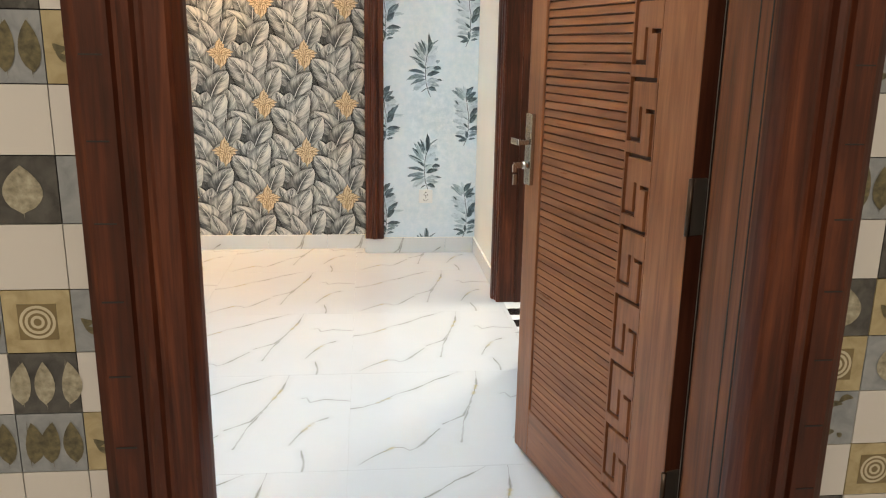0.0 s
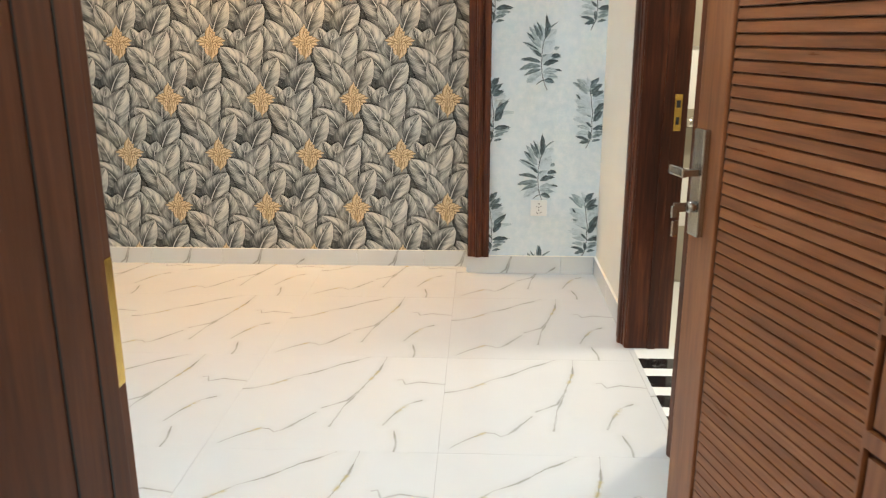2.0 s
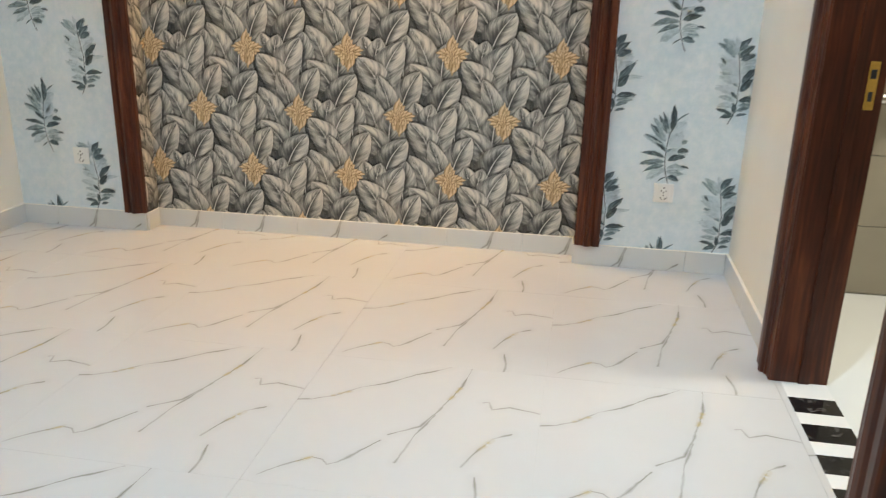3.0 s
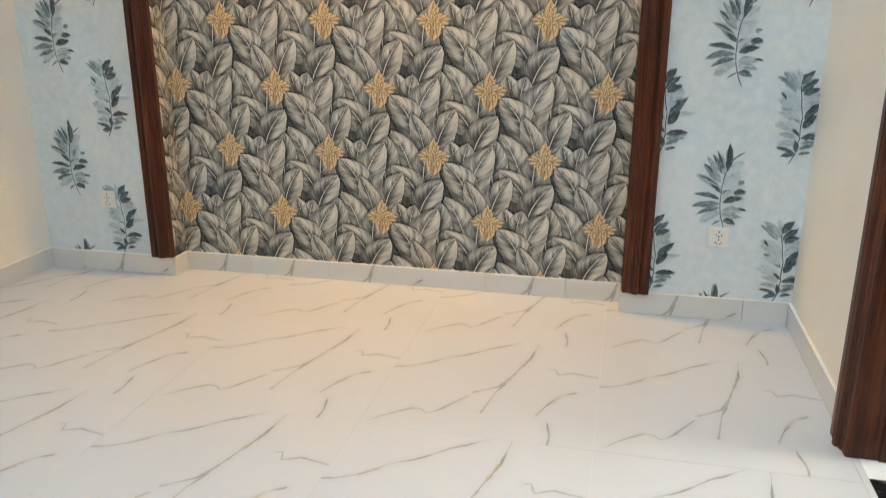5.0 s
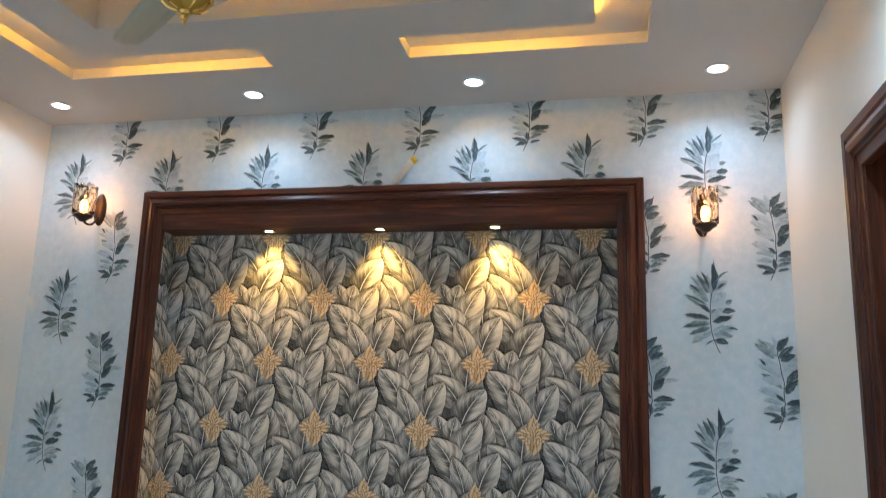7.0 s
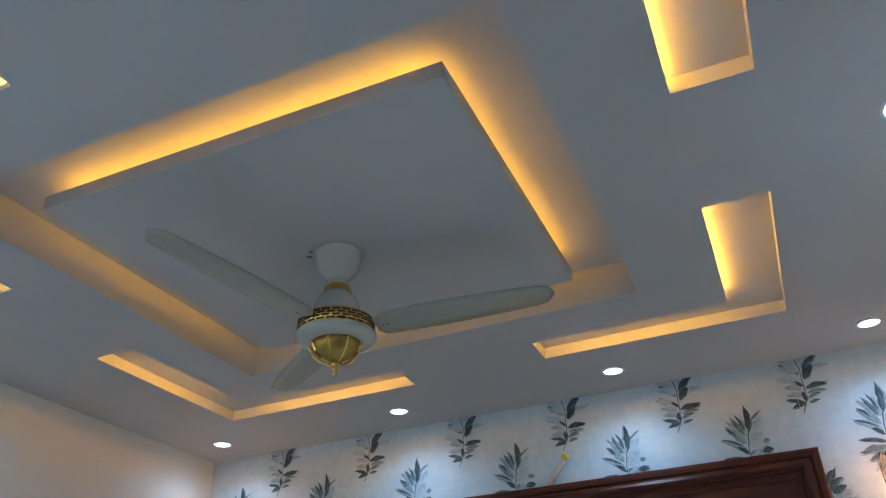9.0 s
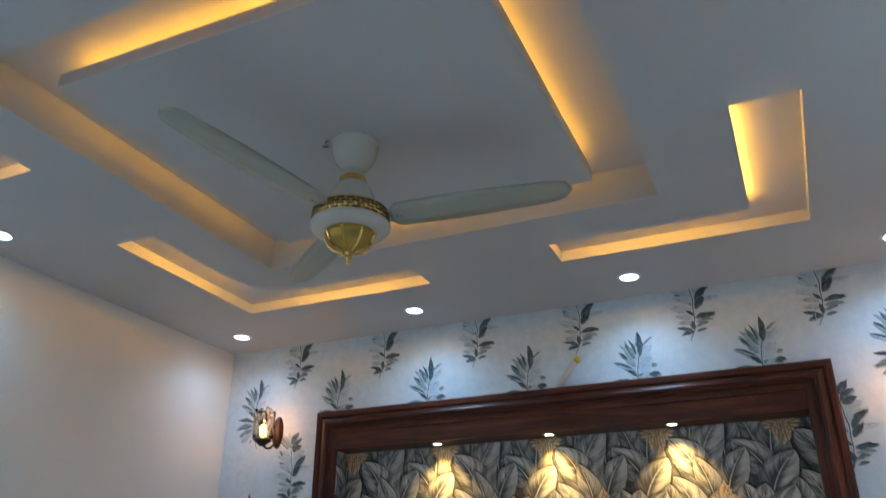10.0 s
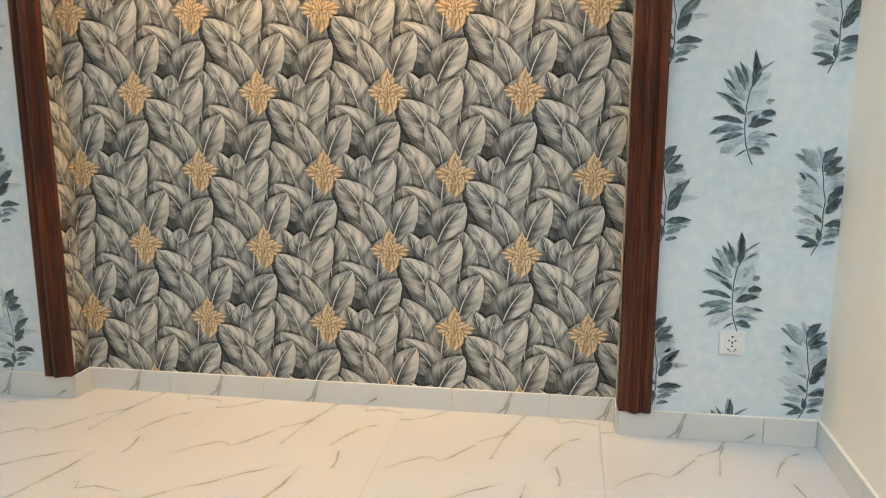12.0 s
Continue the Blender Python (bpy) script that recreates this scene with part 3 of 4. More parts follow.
def banana_paper(u0, u1, z0, z1):
    leaves, shade, gold = Print(), Print(), Print()
    for row in range(-8, 9):
        for col in range(-9, 8):
            cx = MX + col * PX + (PX / 2 if row % 2 else 0)
            cz = MZ + row * PZ / 2
            if not (u0 - 0.4 < cx < u1 + 0.4 and z0 - 0.3 < cz < z1 + 0.7):
                continue
            for tip, base, width, bend, tone in BANANA:
                tz = cz + tip[1]
                lift = -0.0005 - 0.0015 * (2.9 - tz)
                away = 1 if tip[0] > base[0] else -1
                foot, head = (cx + base[0] + 0.30 * (base[0] - tip[0]), cz + base[1] + 0.30 * (base[1] - tip[1])), (cx + tip[0], tz)
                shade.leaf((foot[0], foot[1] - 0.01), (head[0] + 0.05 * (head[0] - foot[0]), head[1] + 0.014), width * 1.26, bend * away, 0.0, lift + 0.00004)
                leaves.leaf(foot, head, width * 1.08, bend * away, tone, lift, OUT, None, 0.025)
            ring = []
            for k in range(96):
                q = 2 * math.pi * k / 96
                e = abs(math.degrees(q) - 360 if q > math.pi else math.degrees(q))
                r = np.interp(e, (0, 8, 18, 30, 38, 52, 68, 84, 92, 104, 125, 148, 165, 180), (0.094, 0.078, 0.066, 0.062, 0.044, 0.050, 0.070, 0.092, 0.070, 0.060, 0.050, 0.050, 0.066, 0.098)) * (1 + 0.07 * math.cos(radians(e) * 26))
                ring.append((cx + r * 0.86 * math.sin(q), cz + r * 0.94 * math.cos(q)))
            gold.blob(ring, 0.2, -0.0056)
            for k, (angle, reach, width) in enumerate(PETALS):
                for way in ((1,) if angle in (0, 180) else (1, -1)):
                    s, c = math.sin(radians(angle)) * way, math.cos(radians(angle))
                    low = -0.024 if angle < 115 else 0.004
                    foot = (cx + s * 0.004, cz + low)
                    gold.leaf(foot, (cx + s * reach * 0.80, cz + c * reach * 0.88), width * 0.74, 0.16 * way, 0.3 + 0.07 * (k % 7), -0.0058 - 0.00005 * k - (0.000025 if way < 0 else 0), LOBE)
    clip = (u0, u1, z0, z1)
    return leaves.mesh("leaf_print", clip), shade.mesh("leaf_edge_print", clip), gold.mesh("ornament_print", clip)


niche_paper = tagged(empty("niche_wallpaper"), "wallpaper of overlapping grey banana leaves with gold ornaments", "wallpaper", kind="structure")
part("paper_ground", box(NX0 + 0.001, NX1 - 0.001, YP - 0.003, YP - 0.0005, 0.08, NZ), M_NICHE, niche_paper)
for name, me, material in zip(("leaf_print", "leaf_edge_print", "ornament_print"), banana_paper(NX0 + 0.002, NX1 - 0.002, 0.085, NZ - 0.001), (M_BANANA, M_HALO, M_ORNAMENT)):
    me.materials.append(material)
    ob = shared(name, me, niche_paper, pose(0, YP - 0.003, 0))
    tagged(ob, kind="stuff")
# the same paper turned round the niche's sides
part("paper_ground", box(NX0 - 0.001, NX0 + 0.002, Y1 + 0.002, YP - 0.004, 0.08, NZ), M_NICHE, niche_paper)
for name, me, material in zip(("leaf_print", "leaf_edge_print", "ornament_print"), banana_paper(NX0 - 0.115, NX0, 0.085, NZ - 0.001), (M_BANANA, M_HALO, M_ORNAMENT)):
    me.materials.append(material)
    ob = shared(name, me, niche_paper, Matrix.Translation((NX0 + 0.002, YP - 0.006, 0)) @ pose(0, 0, 0, 0, 0, 90) @ Matrix.Translation((-NX0, 0, 0)))
    tagged(ob, kind="stuff")

part("paper_ground", box(NX1 - 0.002, NX1 + 0.001, Y1 + 0.002, YP - 0.004, 0.08, NZ), M_NICHE, niche_paper)
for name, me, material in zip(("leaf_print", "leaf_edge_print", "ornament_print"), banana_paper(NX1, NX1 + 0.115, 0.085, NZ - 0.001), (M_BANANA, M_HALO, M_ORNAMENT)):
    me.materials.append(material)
    ob = shared(name, me, niche_paper, Matrix.Translation((NX1 - 0.002, YP - 0.006, 0)) @ pose(0, 0, 0, 0, 0, -90) @ Matrix.Translation((-NX1, 0, 0)))
    tagged(ob, kind="stuff")

# pale blue paper with painted sprigs
M_SPRIG, _t, _b = mat("teal_grey_sprig_print", 0.6)
_n = Net(_t)
_uv = _n.node("ShaderNodeUVMap").outputs[0]
_tone = _n.node("ShaderNodeAttribute", attribute_name="tone").outputs["Fac"]
_w = _n.noise(_n.coord(), 55, 5, 0.7)
_sep = _n.node("ShaderNodeSeparateXYZ")
_n.link(_uv, _sep.inputs[0])
_w = _n.math("ADD", _n.math("MULTIPLY", _n.math("SUBTRACT", _w, 0.5), 0.75), _tone)
_w = _n.math("ADD", _w, _n.math("MULTIPLY", _n.math("SUBTRACT", _sep.outputs[1], 0.5), 0.12))
_w = _n.math("ADD", _w, _n.math("MULTIPLY", _sep.outputs[0], 0.08))
_n.link(_n.ramp(_w, (0.04, (0.60, 0.69, 0.745)), (0.22, (0.46, 0.56, 0.61)), (0.45, (0.25, 0.33, 0.365)), (0.70, (0.085, 0.125, 0.143)), (1.0, (0.022, 0.033, 0.040))), _b.inputs["Base Color"])
# sprigs: foot, tip, width and tone of each leaf, in millimetres from the sprig's middle
SPRIG_A1 = [(20, 68, 19, 185, 23, 80), (4, 77, -27, 153, 10, 75), (11, 49, -8, 135, 25, 25), (-2, 58, -43, 137, 18, 60), (-17, 68, -66, 128, 16, 35), (-1, 22, -73, 95, 28, 40), (-34, 59, -75, 99, 7, 85), (0, -6, -97, 53, 25, 32),
            (-13, 13, -95, 53, 7, 80), (2, -21, -40, 13, 14, 80), (0, -48, -101, -30, 16, 75), (1, -67, -107, -81, 22, 55), (2, -84, -83, -113, 18, 60), (9, -99, -67, -137, 28, 22), (-22, -118, -71, -146, 25, 18)]
SPRIG_A2 = [(30, 109, 83, 152, 8, 55), (19, 58, 77, 113, 36, 8), (14, 3, 68, 62, 46, 8), (38, 37, 55, 55, 15, 15), (66, 18, 92, 26, 16, 50), (7, -24, 27, -8, 9, 55), (51, -20, 99, -15, 20, 75), (13, -61, 90, -42, 22, 82),
            (9, -56, 59, -6, 36, 10), (12, -99, 92, -89, 25, 25), (74, -85, 110, -92, 9, 85), (13, -112, 89, -122, 25, 30), (19, -136, 70, -149, 21, 70), (15, -136, -21, -161, 5, 85)]
SPRIG_B1 = [(-9, 103, -81, 171, 28, 32), (-7, 118, -29, 181, 18, 12), (-22, 94, -96, 155, 18, 45), (-58, 65, -79, 93, 8, 80), (-3, 38, -84, 93, 32, 14), (2, 19, -89, 68, 25, 12), (2, -25, -72, 35, 20, 48), (1, -9, -72, 18, 28, 12),
            (5, -76, -75, -21, 16, 45), (5, -76, -26, -48, 11, 80), (0, -57, -90, -30, 28, 10), (-1, -86, -71, -68, 16, 25), (-3, -109, -68, -103, 18, 25), (-2, -144, -75, -123, 13, 75), (-3, -148, -53, -157, 16, 78), (2, -140, -6, -95, 16, 70)]
SPRIG_B2 = [(-9, 122, 34, 178, 25, 72), (-4, 94, 51, 145, 24, 70), (2, 85, 58, 110, 24, 74), (3, 66, 70, 86, 32, 12), (7, 29, 70, 60, 35, 12), (17, -10, 84, 58, 26, 74), (15, -45, 60, 8, 26, 82), (18, -20, 118, 2, 16, 16),
            (11, -85, 98, -78, 20, 80), (13, -105, 85, -100, 14, 45), (11, -128, 62, -112, 14, 55), (10, -149, 55, -140, 12, 65)]
STEM_A = [(37, -189), (19, -145), (7, -99), (4, -24), (11, 49), (20, 77)]
STEM_B = [(-20, -187), (-1, -147), (8, -86), (9, 0), (-3, 75), (-10, 122)]


def sprig(out, cx, cz, leaves, stem, rnd):
    def at(x, y):
        return cx + x * 0.001, cz + y * 0.001

    for a, c in zip(stem, stem[1:]):
        out.leaf(at(*a), at(*c), 0.0042, 0.03, 0.80, -0.0034, STALK)
    for k, (fx, fy, tx, ty, width, tone) in enumerate(leaves):
        up = 1 if (tx - fx) < 0 else -1
        bend = -up * rnd.uniform(0.03, 0.09)
        lift = -0.0006 - 0.00006 * k - (0.0014 if tone > 50 else 0)
        out.leaf(at(fx, fy), at(tx, ty), width * 0.00118, bend, tone / 100 * 0.90 + 0.04, lift, LANCE, rnd)
        if width > 12:
            # a pale wash beside the leaf, then dry brush strokes along and past it
            dx, dy = rnd.uniform(-7, 7), rnd.uniform(-9, 3)
            out.leaf(at(fx + dx * 0.3, fy + dy * 0.3), at(tx + dx, ty + dy), width * 0.00135, bend * 1.3, tone / 100 * 0.45 + 0.04, -0.0004 - 0.000006 * k, LANCE, rnd)
            for _ in range(6):
                d = rnd.uniform(-0.45, 0.45) * width
                f, g = rnd.uniform(0.0, 0.5), rnd.uniform(0.7, 1.12)
                a = at(fx + (tx - fx) * f, fy + (ty - fy) * f + d * 0.6)
                c = at(fx + (tx - fx) * g + d * 0.4, fy + (ty - fy) * g + d)
                out.leaf(a, c, width * rnd.uniform(0.00008, 0.00020), bend, min(0.92, max(0.03, tone / 100 + rnd.uniform(-0.24, 0.18))), lift - 0.00003, LANCE)


blue_paper = tagged(empty("sprig_wallpaper"), "pale blue wallpaper printed with teal-grey sprigs", "wallpaper", kind="structure")
for x0, x1, z0, z1 in ((X0, NX0 - 0.09, 0.09, ZC), (NX1 + 0.09, X1, 0.09, ZC), (NX0 - 0.09, NX1 + 0.09, NZ + 0.17, ZC)):
    sheet = Print()
    rnd = random.Random(5)
    for k in range(-8, 2):
        for j in range(-1, 6):
            ax, az = 0.670 + 0.511 * k, 0.575 + 0.600 * j
            b_x, bz = 0.937 + 0.512 * k, 0.273 + 0.600 * j
            if x0 - 0.2 < ax < x1 + 0.2 and z0 - 0.2 < az < z1 + 0.2:
                sprig(sheet, ax, az, SPRIG_A1 + SPRIG_A2, STEM_A, rnd)
            if max(x0 - 0.2, X0 + 0.02) < b_x < x1 + 0.2 and z0 - 0.2 < bz < z1 + 0.2:
                sprig(sheet, b_x, bz, SPRIG_B1 + SPRIG_B2, STEM_B, rnd)
    me = sheet.mesh("sprig_print", (x0 + 0.001, x1 - 0.001, z0, z1 - 0.001))
    me.materials.append(M_SPRIG)
    tagged(shared("sprig_print", me, blue_paper, pose(0, Y1, 0)), kind="stuff")


# ---- skirting ----
def skirting(name, runs, label, height=0.092):
    ob = structure(empty(name), label, "skirting")
    for x0, x1, y0, y1, h in runs:
        bm = box(0, x1 - x0, 0, y1 - y0, 0, h, 0.0015)
        part("skirting_tile", bm, M_SKIRT, ob, m=pose(x0, y0, 0))
        part("caulk", box(0.0, x1 - x0, 0.002, y1 - y0, h - 0.001, h + 0.003, 0.001), M_WALL, ob, m=pose(x0, y0, 0))
    return ob


runs = []
for a, b in ((X0 + 0.014, -2.382), (-2.380, NX0), (NX1, 0.807), (0.809, X1 - 0.014)):
    runs.append((a, b, Y1 - 0.013, Y1 - 0.001, 0.097))
edges = [NX0 + 0.002, -1.511, -1.102, -0.325, 0.054, NX1 - 0.002]
for a, b in zip(edges, edges[1:]):
    runs.append((a, b - 0.0015, YP - 0.013, YP - 0.0035, 0.090))
runs += [(NX0 - 0.001, NX0 + 0.010, Y1 - 0.001, YP - 0.014, 0.093), (NX1 - 0.010, NX1 + 0.001, Y1 - 0.001, YP - 0.014, 0.093)]
for a, b in ((1.75, 2.5), (2.502, 2.998), (4.100, 4.55), (4.552, Y1 - 0.002)):
    runs.append((X1 - 0.012, X1 - 0.001, a, b, 0.097))
for a, b in ((1.65, 2.39), (2.392, 3.13), (3.132, 3.87), (3.872, 4.61), (4.612, Y1 - 0.002)):
    runs.append((X0 + 0.001, X0 + 0.013, a, b, 0.097))
skirting("baseboard", runs, "grey-white veined tile skirting along the bedroom walls")

# ---- doors ----
bath_frame = structure(empty("bathroom_door_frame"), "dark red-brown moulded door frame of the bathroom", "door frame")
casing_set(bath_frame, (BY1 - BY0) + 0.30, 2.195, 0.0, pose(X1, BY1 + 0.15, 0, 0, 0, -90), 1.40)
for y0, y1 in ((BY1 - 0.002, BY1 + 0.012), (BY0 - 0.012, BY0 + 0.002)):
    bm = box(X1 - 0.020, BX + 0.004, y0, y1, 0.0, DZ, 0.002)
    part("jamb", bm, M_WOOD, bath_frame)
part("jamb_stop", box(1.065, 1.10, BY1 - 0.010, BY1 - 0.0025, 0.0, DZ - 0.004, 0.002), M_WOOD, bath_frame)
part("lintel", box(X1 - 0.020, BX + 0.004, BY0, BY1, DZ - 0.002, DZ + 0.012, 0.002), M_WOODY, bath_frame)
keep = part("strike_plate", box(1.108, 1.136, BY1 - 0.0042, BY1 - 0.0015, 0.905, 1.045, 0.001), M_BRASS, bath_frame, "brass strike plate")
part("latch_hole", box(1.114, 1.130, BY1 - 0.0052, BY1 - 0.0040, 0.995, 1.022), M_HOLE, keep)
part("bolt_hole", box(1.116, 1.128, BY1 - 0.0052, BY1 - 0.0040, 0.93, 0.958), M_HOLE, keep)

entry_frame = structure(empty("entry_door_frame"), "dark red-brown carved door frame with notched outer band", "door frame")
ENTRY = [(0.0, 0.0), (0.0, 0.050), (0.010, 0.056), (0.018, 0.060), (0.060, 0.060), (0.064, 0.052), (0.070, 0.052), (0.074, 0.066), (0.082, 0.070), (0.090, 0.066), (0.094, 0.054),
         (0.100, 0.054), (0.104, 0.050), (0.132, 0.050), (0.138, 0.042), (0.143, 0.028), (0.148, 0.012), (0.150, 0.0)]
for side, x in ((1, DX0 - 0.089), (-1, DX1 + 0.088)):
    outline = [(side * u, -v) for u, v in ENTRY]
    post = part("post", profile_bar(outline, 2.24), M_WOOD, entry_frame, m=pose(x, YT, 0))
    for k in range(20):
        z = 0.11 + 0.1148 * k
        a, b = sorted((side * 0.020, side * 0.050))
        part("notch", box(a, b, -0.0612, -0.0575, z, z + 0.0022), M_HOLE, post)
    jx = DX0 - 0.008 if side > 0 else DX1 + 0.016
    a, b = sorted((jx - side * 0.03, jx))
    jamb = part("jamb", box(a, b, YT + 0.001, Y0 - (0.066 if side > 0 else 0.053), 0, DZ, 0.002), M_JAMB, entry_frame, "lighter brown grooved door jamb")
    for y in ((1.485, 1.548) if side > 0 else (1.390, 1.425, 1.470)):
        ga, gb = sorted((jx - side * 0.001, jx + side * 0.0008))
        part("groove", box(ga, gb, y, y + 0.004, 0.0, DZ - 0.002), M_HOLE, jamb)
    ra, rb = sorted((jx - side * 0.05, jx - side * (0.018 if side > 0 else 0.020)))
    # hinge-side rebate gets the darkened wood, the gap's shade put into colour
    part("rebate", box(ra, rb, Y0 - (0.067 if side > 0 else 0.054), Y0 - (0.015 if side > 0 else 0.0), 0, DZ, 0.002), M_JAMB if side > 0 else M_DARK, entry_frame)
    if side > 0:
        part("room_post", box(jx - 0.17, jx - 0.060, Y0, Y0 + 0.022, 0, 2.2, 0.004), M_WOOD, entry_frame)
part("head", box(DX0 - 0.097, DX1 + 0.097, YT - 0.056, YT, DZ - 0.04, 2.24, 0.006), M_WOODX, entry_frame)
part("lintel", box(DX0, DX1, YT + 0.001, Y0 + 0.02, DZ, DZ + 0.03), M_WOODX, entry_frame)
keep = part("strike_plate", box(DX0 - 0.029, DX0 - 0.0245, Y0 - 0.063, Y0 - 0.017, 0.90, 1.045, 0.002), M_BRASS, entry_frame, "brass strike plate")

# entry door leaf: local x from the hinge to the free edge, local y through its thickness, z up
LW, LH, LT = 0.808, 2.07, 0.042
HINGE = Vector((0.968, 1.632, 0.020))
FREE = Vector((0.785, 2.425, 0.020))
turn = math.degrees(math.atan2(FREE.y - HINGE.y, FREE.x - HINGE.x))
side_way = Vector((-math.sin(radians(turn)), math.cos(radians(turn)), 0))
entry_door = tagged(empty("entry_door", pose(*(HINGE - side_way * LT), 0, 0, turn)), "open brown wooden door with slats and a Greek key band", "door")
# the shown face is at local y = LT
K0, K1, S1 = 0.145, 0.262, 0.710
RB = 0.160
part("hinge_stile", box(0, K0, 0, LT, 0, LH, 0.003), M_LEAF, entry_door)
# thin dark strip added over the hinge edge
part("edge_strip", box(-0.0012, -0.0001, 0.001, LT - 0.001, 0.002, LH - 0.002), M_DARK, entry_door)
# key grooves' shade is put into the dark backing
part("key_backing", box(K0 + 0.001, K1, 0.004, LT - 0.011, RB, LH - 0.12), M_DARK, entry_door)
part("lock_stile", box(S1 + 0.0005, LW, 0, LT, 0, LH, 0.003), M_LEAF, entry_door)
part("bottom_rail", box(K0 + 0.0005, S1, 0.0005, LT - 0.0005, 0, RB, 0.002), M_LEAFX, entry_door)
part("top_rail", box(K0 + 0.0005, S1, 0.0005, LT - 0.0005, LH - 0.115, LH, 0.002), M_LEAFX, entry_door)
# core and bead likewise dark, as shade between the slats and stile
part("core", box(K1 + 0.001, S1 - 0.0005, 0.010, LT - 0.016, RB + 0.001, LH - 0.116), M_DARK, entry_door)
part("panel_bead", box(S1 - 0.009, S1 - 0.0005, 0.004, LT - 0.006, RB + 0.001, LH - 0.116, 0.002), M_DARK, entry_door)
slat = bmesh.new()
sx0, sx1 = K1 + 0.002, S1 - 0.010
pts = [(LT - 0.0165, 0.0002), (LT - 0.0036, 0.0006), (LT - 0.0018, 0.0022), (LT - 0.0042, 0.0184), (LT - 0.0085, 0.0208), (LT - 0.0165, 0.0212)]
lo = [slat.verts.new((sx0, y, z)) for y, z in pts]
hi = [slat.verts.new((sx1, y, z)) for y, z in pts]
for i in range(6):
    slat.faces.new((lo[i], lo[(i + 1) % 6], hi[(i + 1) % 6], hi[i]))
slat.faces.new(lo[::-1])
slat.faces.new(hi)
bmesh.ops.recalc_face_normals(slat, faces=slat.faces[:])
first = part("slat", slat, M_LEAFX, entry_door, m=pose(0, 0, RB + 0.003))
for k in range(1, 80):
    shared("slat", first.data, entry_door, pose(0, 0, RB + 0.003 + 0.0222 * k))
KP = 0.1715
# grooves of one key: from the slat side inwards, downwards from its top
KEY = [(0.006, 0.019, 0.0, 0.135), (0.006, 0.062, 0.124, 0.135), (0.050, 0.062, 0.055, 0.135), (0.098, 0.111, 0.058, 0.1715), (0.076, 0.111, 0.058, 0.068), (0.006, 0.111, 0.1615, 0.1715)]
GROOVES = [(K1 - K0 - b_, K1 - K0 - a_, KP - d_, KP - c_) for a_, b_, c_, d_ in KEY]


def key_solid(x, y, z):
    return not any(a < x < b and c < z < d for a, b, c, d in GROOVES)


bm = voxel_shell(cuts(0.001, K1 - K0, *[v for g in GROOVES for v in g[:2]]), [0.0, 0.0112], cuts(0.0, KP, *[max(0.0, v) for g in GROOVES for v in g[2:]]), key_solid)
first = part("key_band", bm, M_LEAF, entry_door, m=pose(K0, LT - 0.0115, RB))
for k in range(1, 11):
    shared("key_band", first.data, entry_door, pose(K0, LT - 0.0115, RB + KP * k))
for z in (0.22, 0.885, 1.75):
    h = part("hinge", box(-0.004, 0.0, 0.004, LT - 0.006, z, z + 0.12, 0.0008), M_STEEL, entry_door, "dull steel butt hinge")
    bm = lathe([(0.0, 0), (0.006, 0), (0.006, 0.12), (0.0, 0.12)], 12)
    part("pin", bm, M_BRONZE, h, m=pose(-0.006, LT + 0.003, z))
lock = part("lock_plate", box(LW - 0.058, LW - 0.018, LT, LT + 0.014, 0.865, 1.075, 0.003), M_CHROME, entry_door, "brushed steel lock plate with lever and keys")
bm = box(LW - 0.052, LW - 0.040, LT + 0.014, LT + 0.050, 0.985, 0.999, 0.002)
join(bm, box(LW - 0.052, LW + 0.006, LT + 0.040, LT + 0.050, 0.983, 1.001, 0.003))
part("lever", bm, M_CHROME, lock)
part("key_cylinder", lathe([(0, 0), (0.011, 0), (0.011, 0.018), (0.008, 0.020), (0, 0.020)], 16), M_CHROME, lock, m=pose(LW - 0.046, LT + 0.013, 0.925, -90))
bm = box(LW - 0.048, LW - 0.044, LT + 0.032, LT + 0.060, 0.916, 0.934, 0.001)
join(bm, box(LW - 0.049, LW - 0.043, LT + 0.050, LT + 0.064, 0.905, 0.928, 0.002))
part("key", bm, M_CHROME, lock, "door key left in the lock")
part("key", box(LW - 0.052, LW - 0.047, LT + 0.050, LT + 0.063, 0.868, 0.900, 0.002), M_CHROME, lock, "second key hanging from the ring")

# ---- sockets, conduit ----
def socket(x, z):
    ob = tagged(empty("wall_socket", pose(x, Y1 - 0.001, z)), "white square universal wall socket on the blue paper", "socket", "sockets of the feature wall")
    part("plate", box(-0.043, 0.043, -0.009, 0, -0.043, 0.043, 0.003), M_PLASTIC, ob)
    inset = part("inset", box(-0.026, 0.026, -0.0105, -0.0085, -0.034, 0.034, 0.001), M_PLASTIC, ob)
    for px, pz, w, h in ((0, 0.024, 0.008, 0.005), (-0.011, 0.010, 0.004, 0.007), (0.011, 0.010, 0.004, 0.007), (0, 0.004, 0.005, 0.008), (0, -0.010, 0.005, 0.006), (-0.012, -0.022, 0.005, 0.005),
                         (0.012, -0.022, 0.005, 0.005), (-0.006, -0.028, 0.004, 0.004), (0.006, -0.028, 0.004, 0.004)):
        part("hole", box(px - w / 2, px + w / 2, -0.0112, -0.0100, pz - h / 2, pz + h / 2), M_HOLE, inset)
    return ob


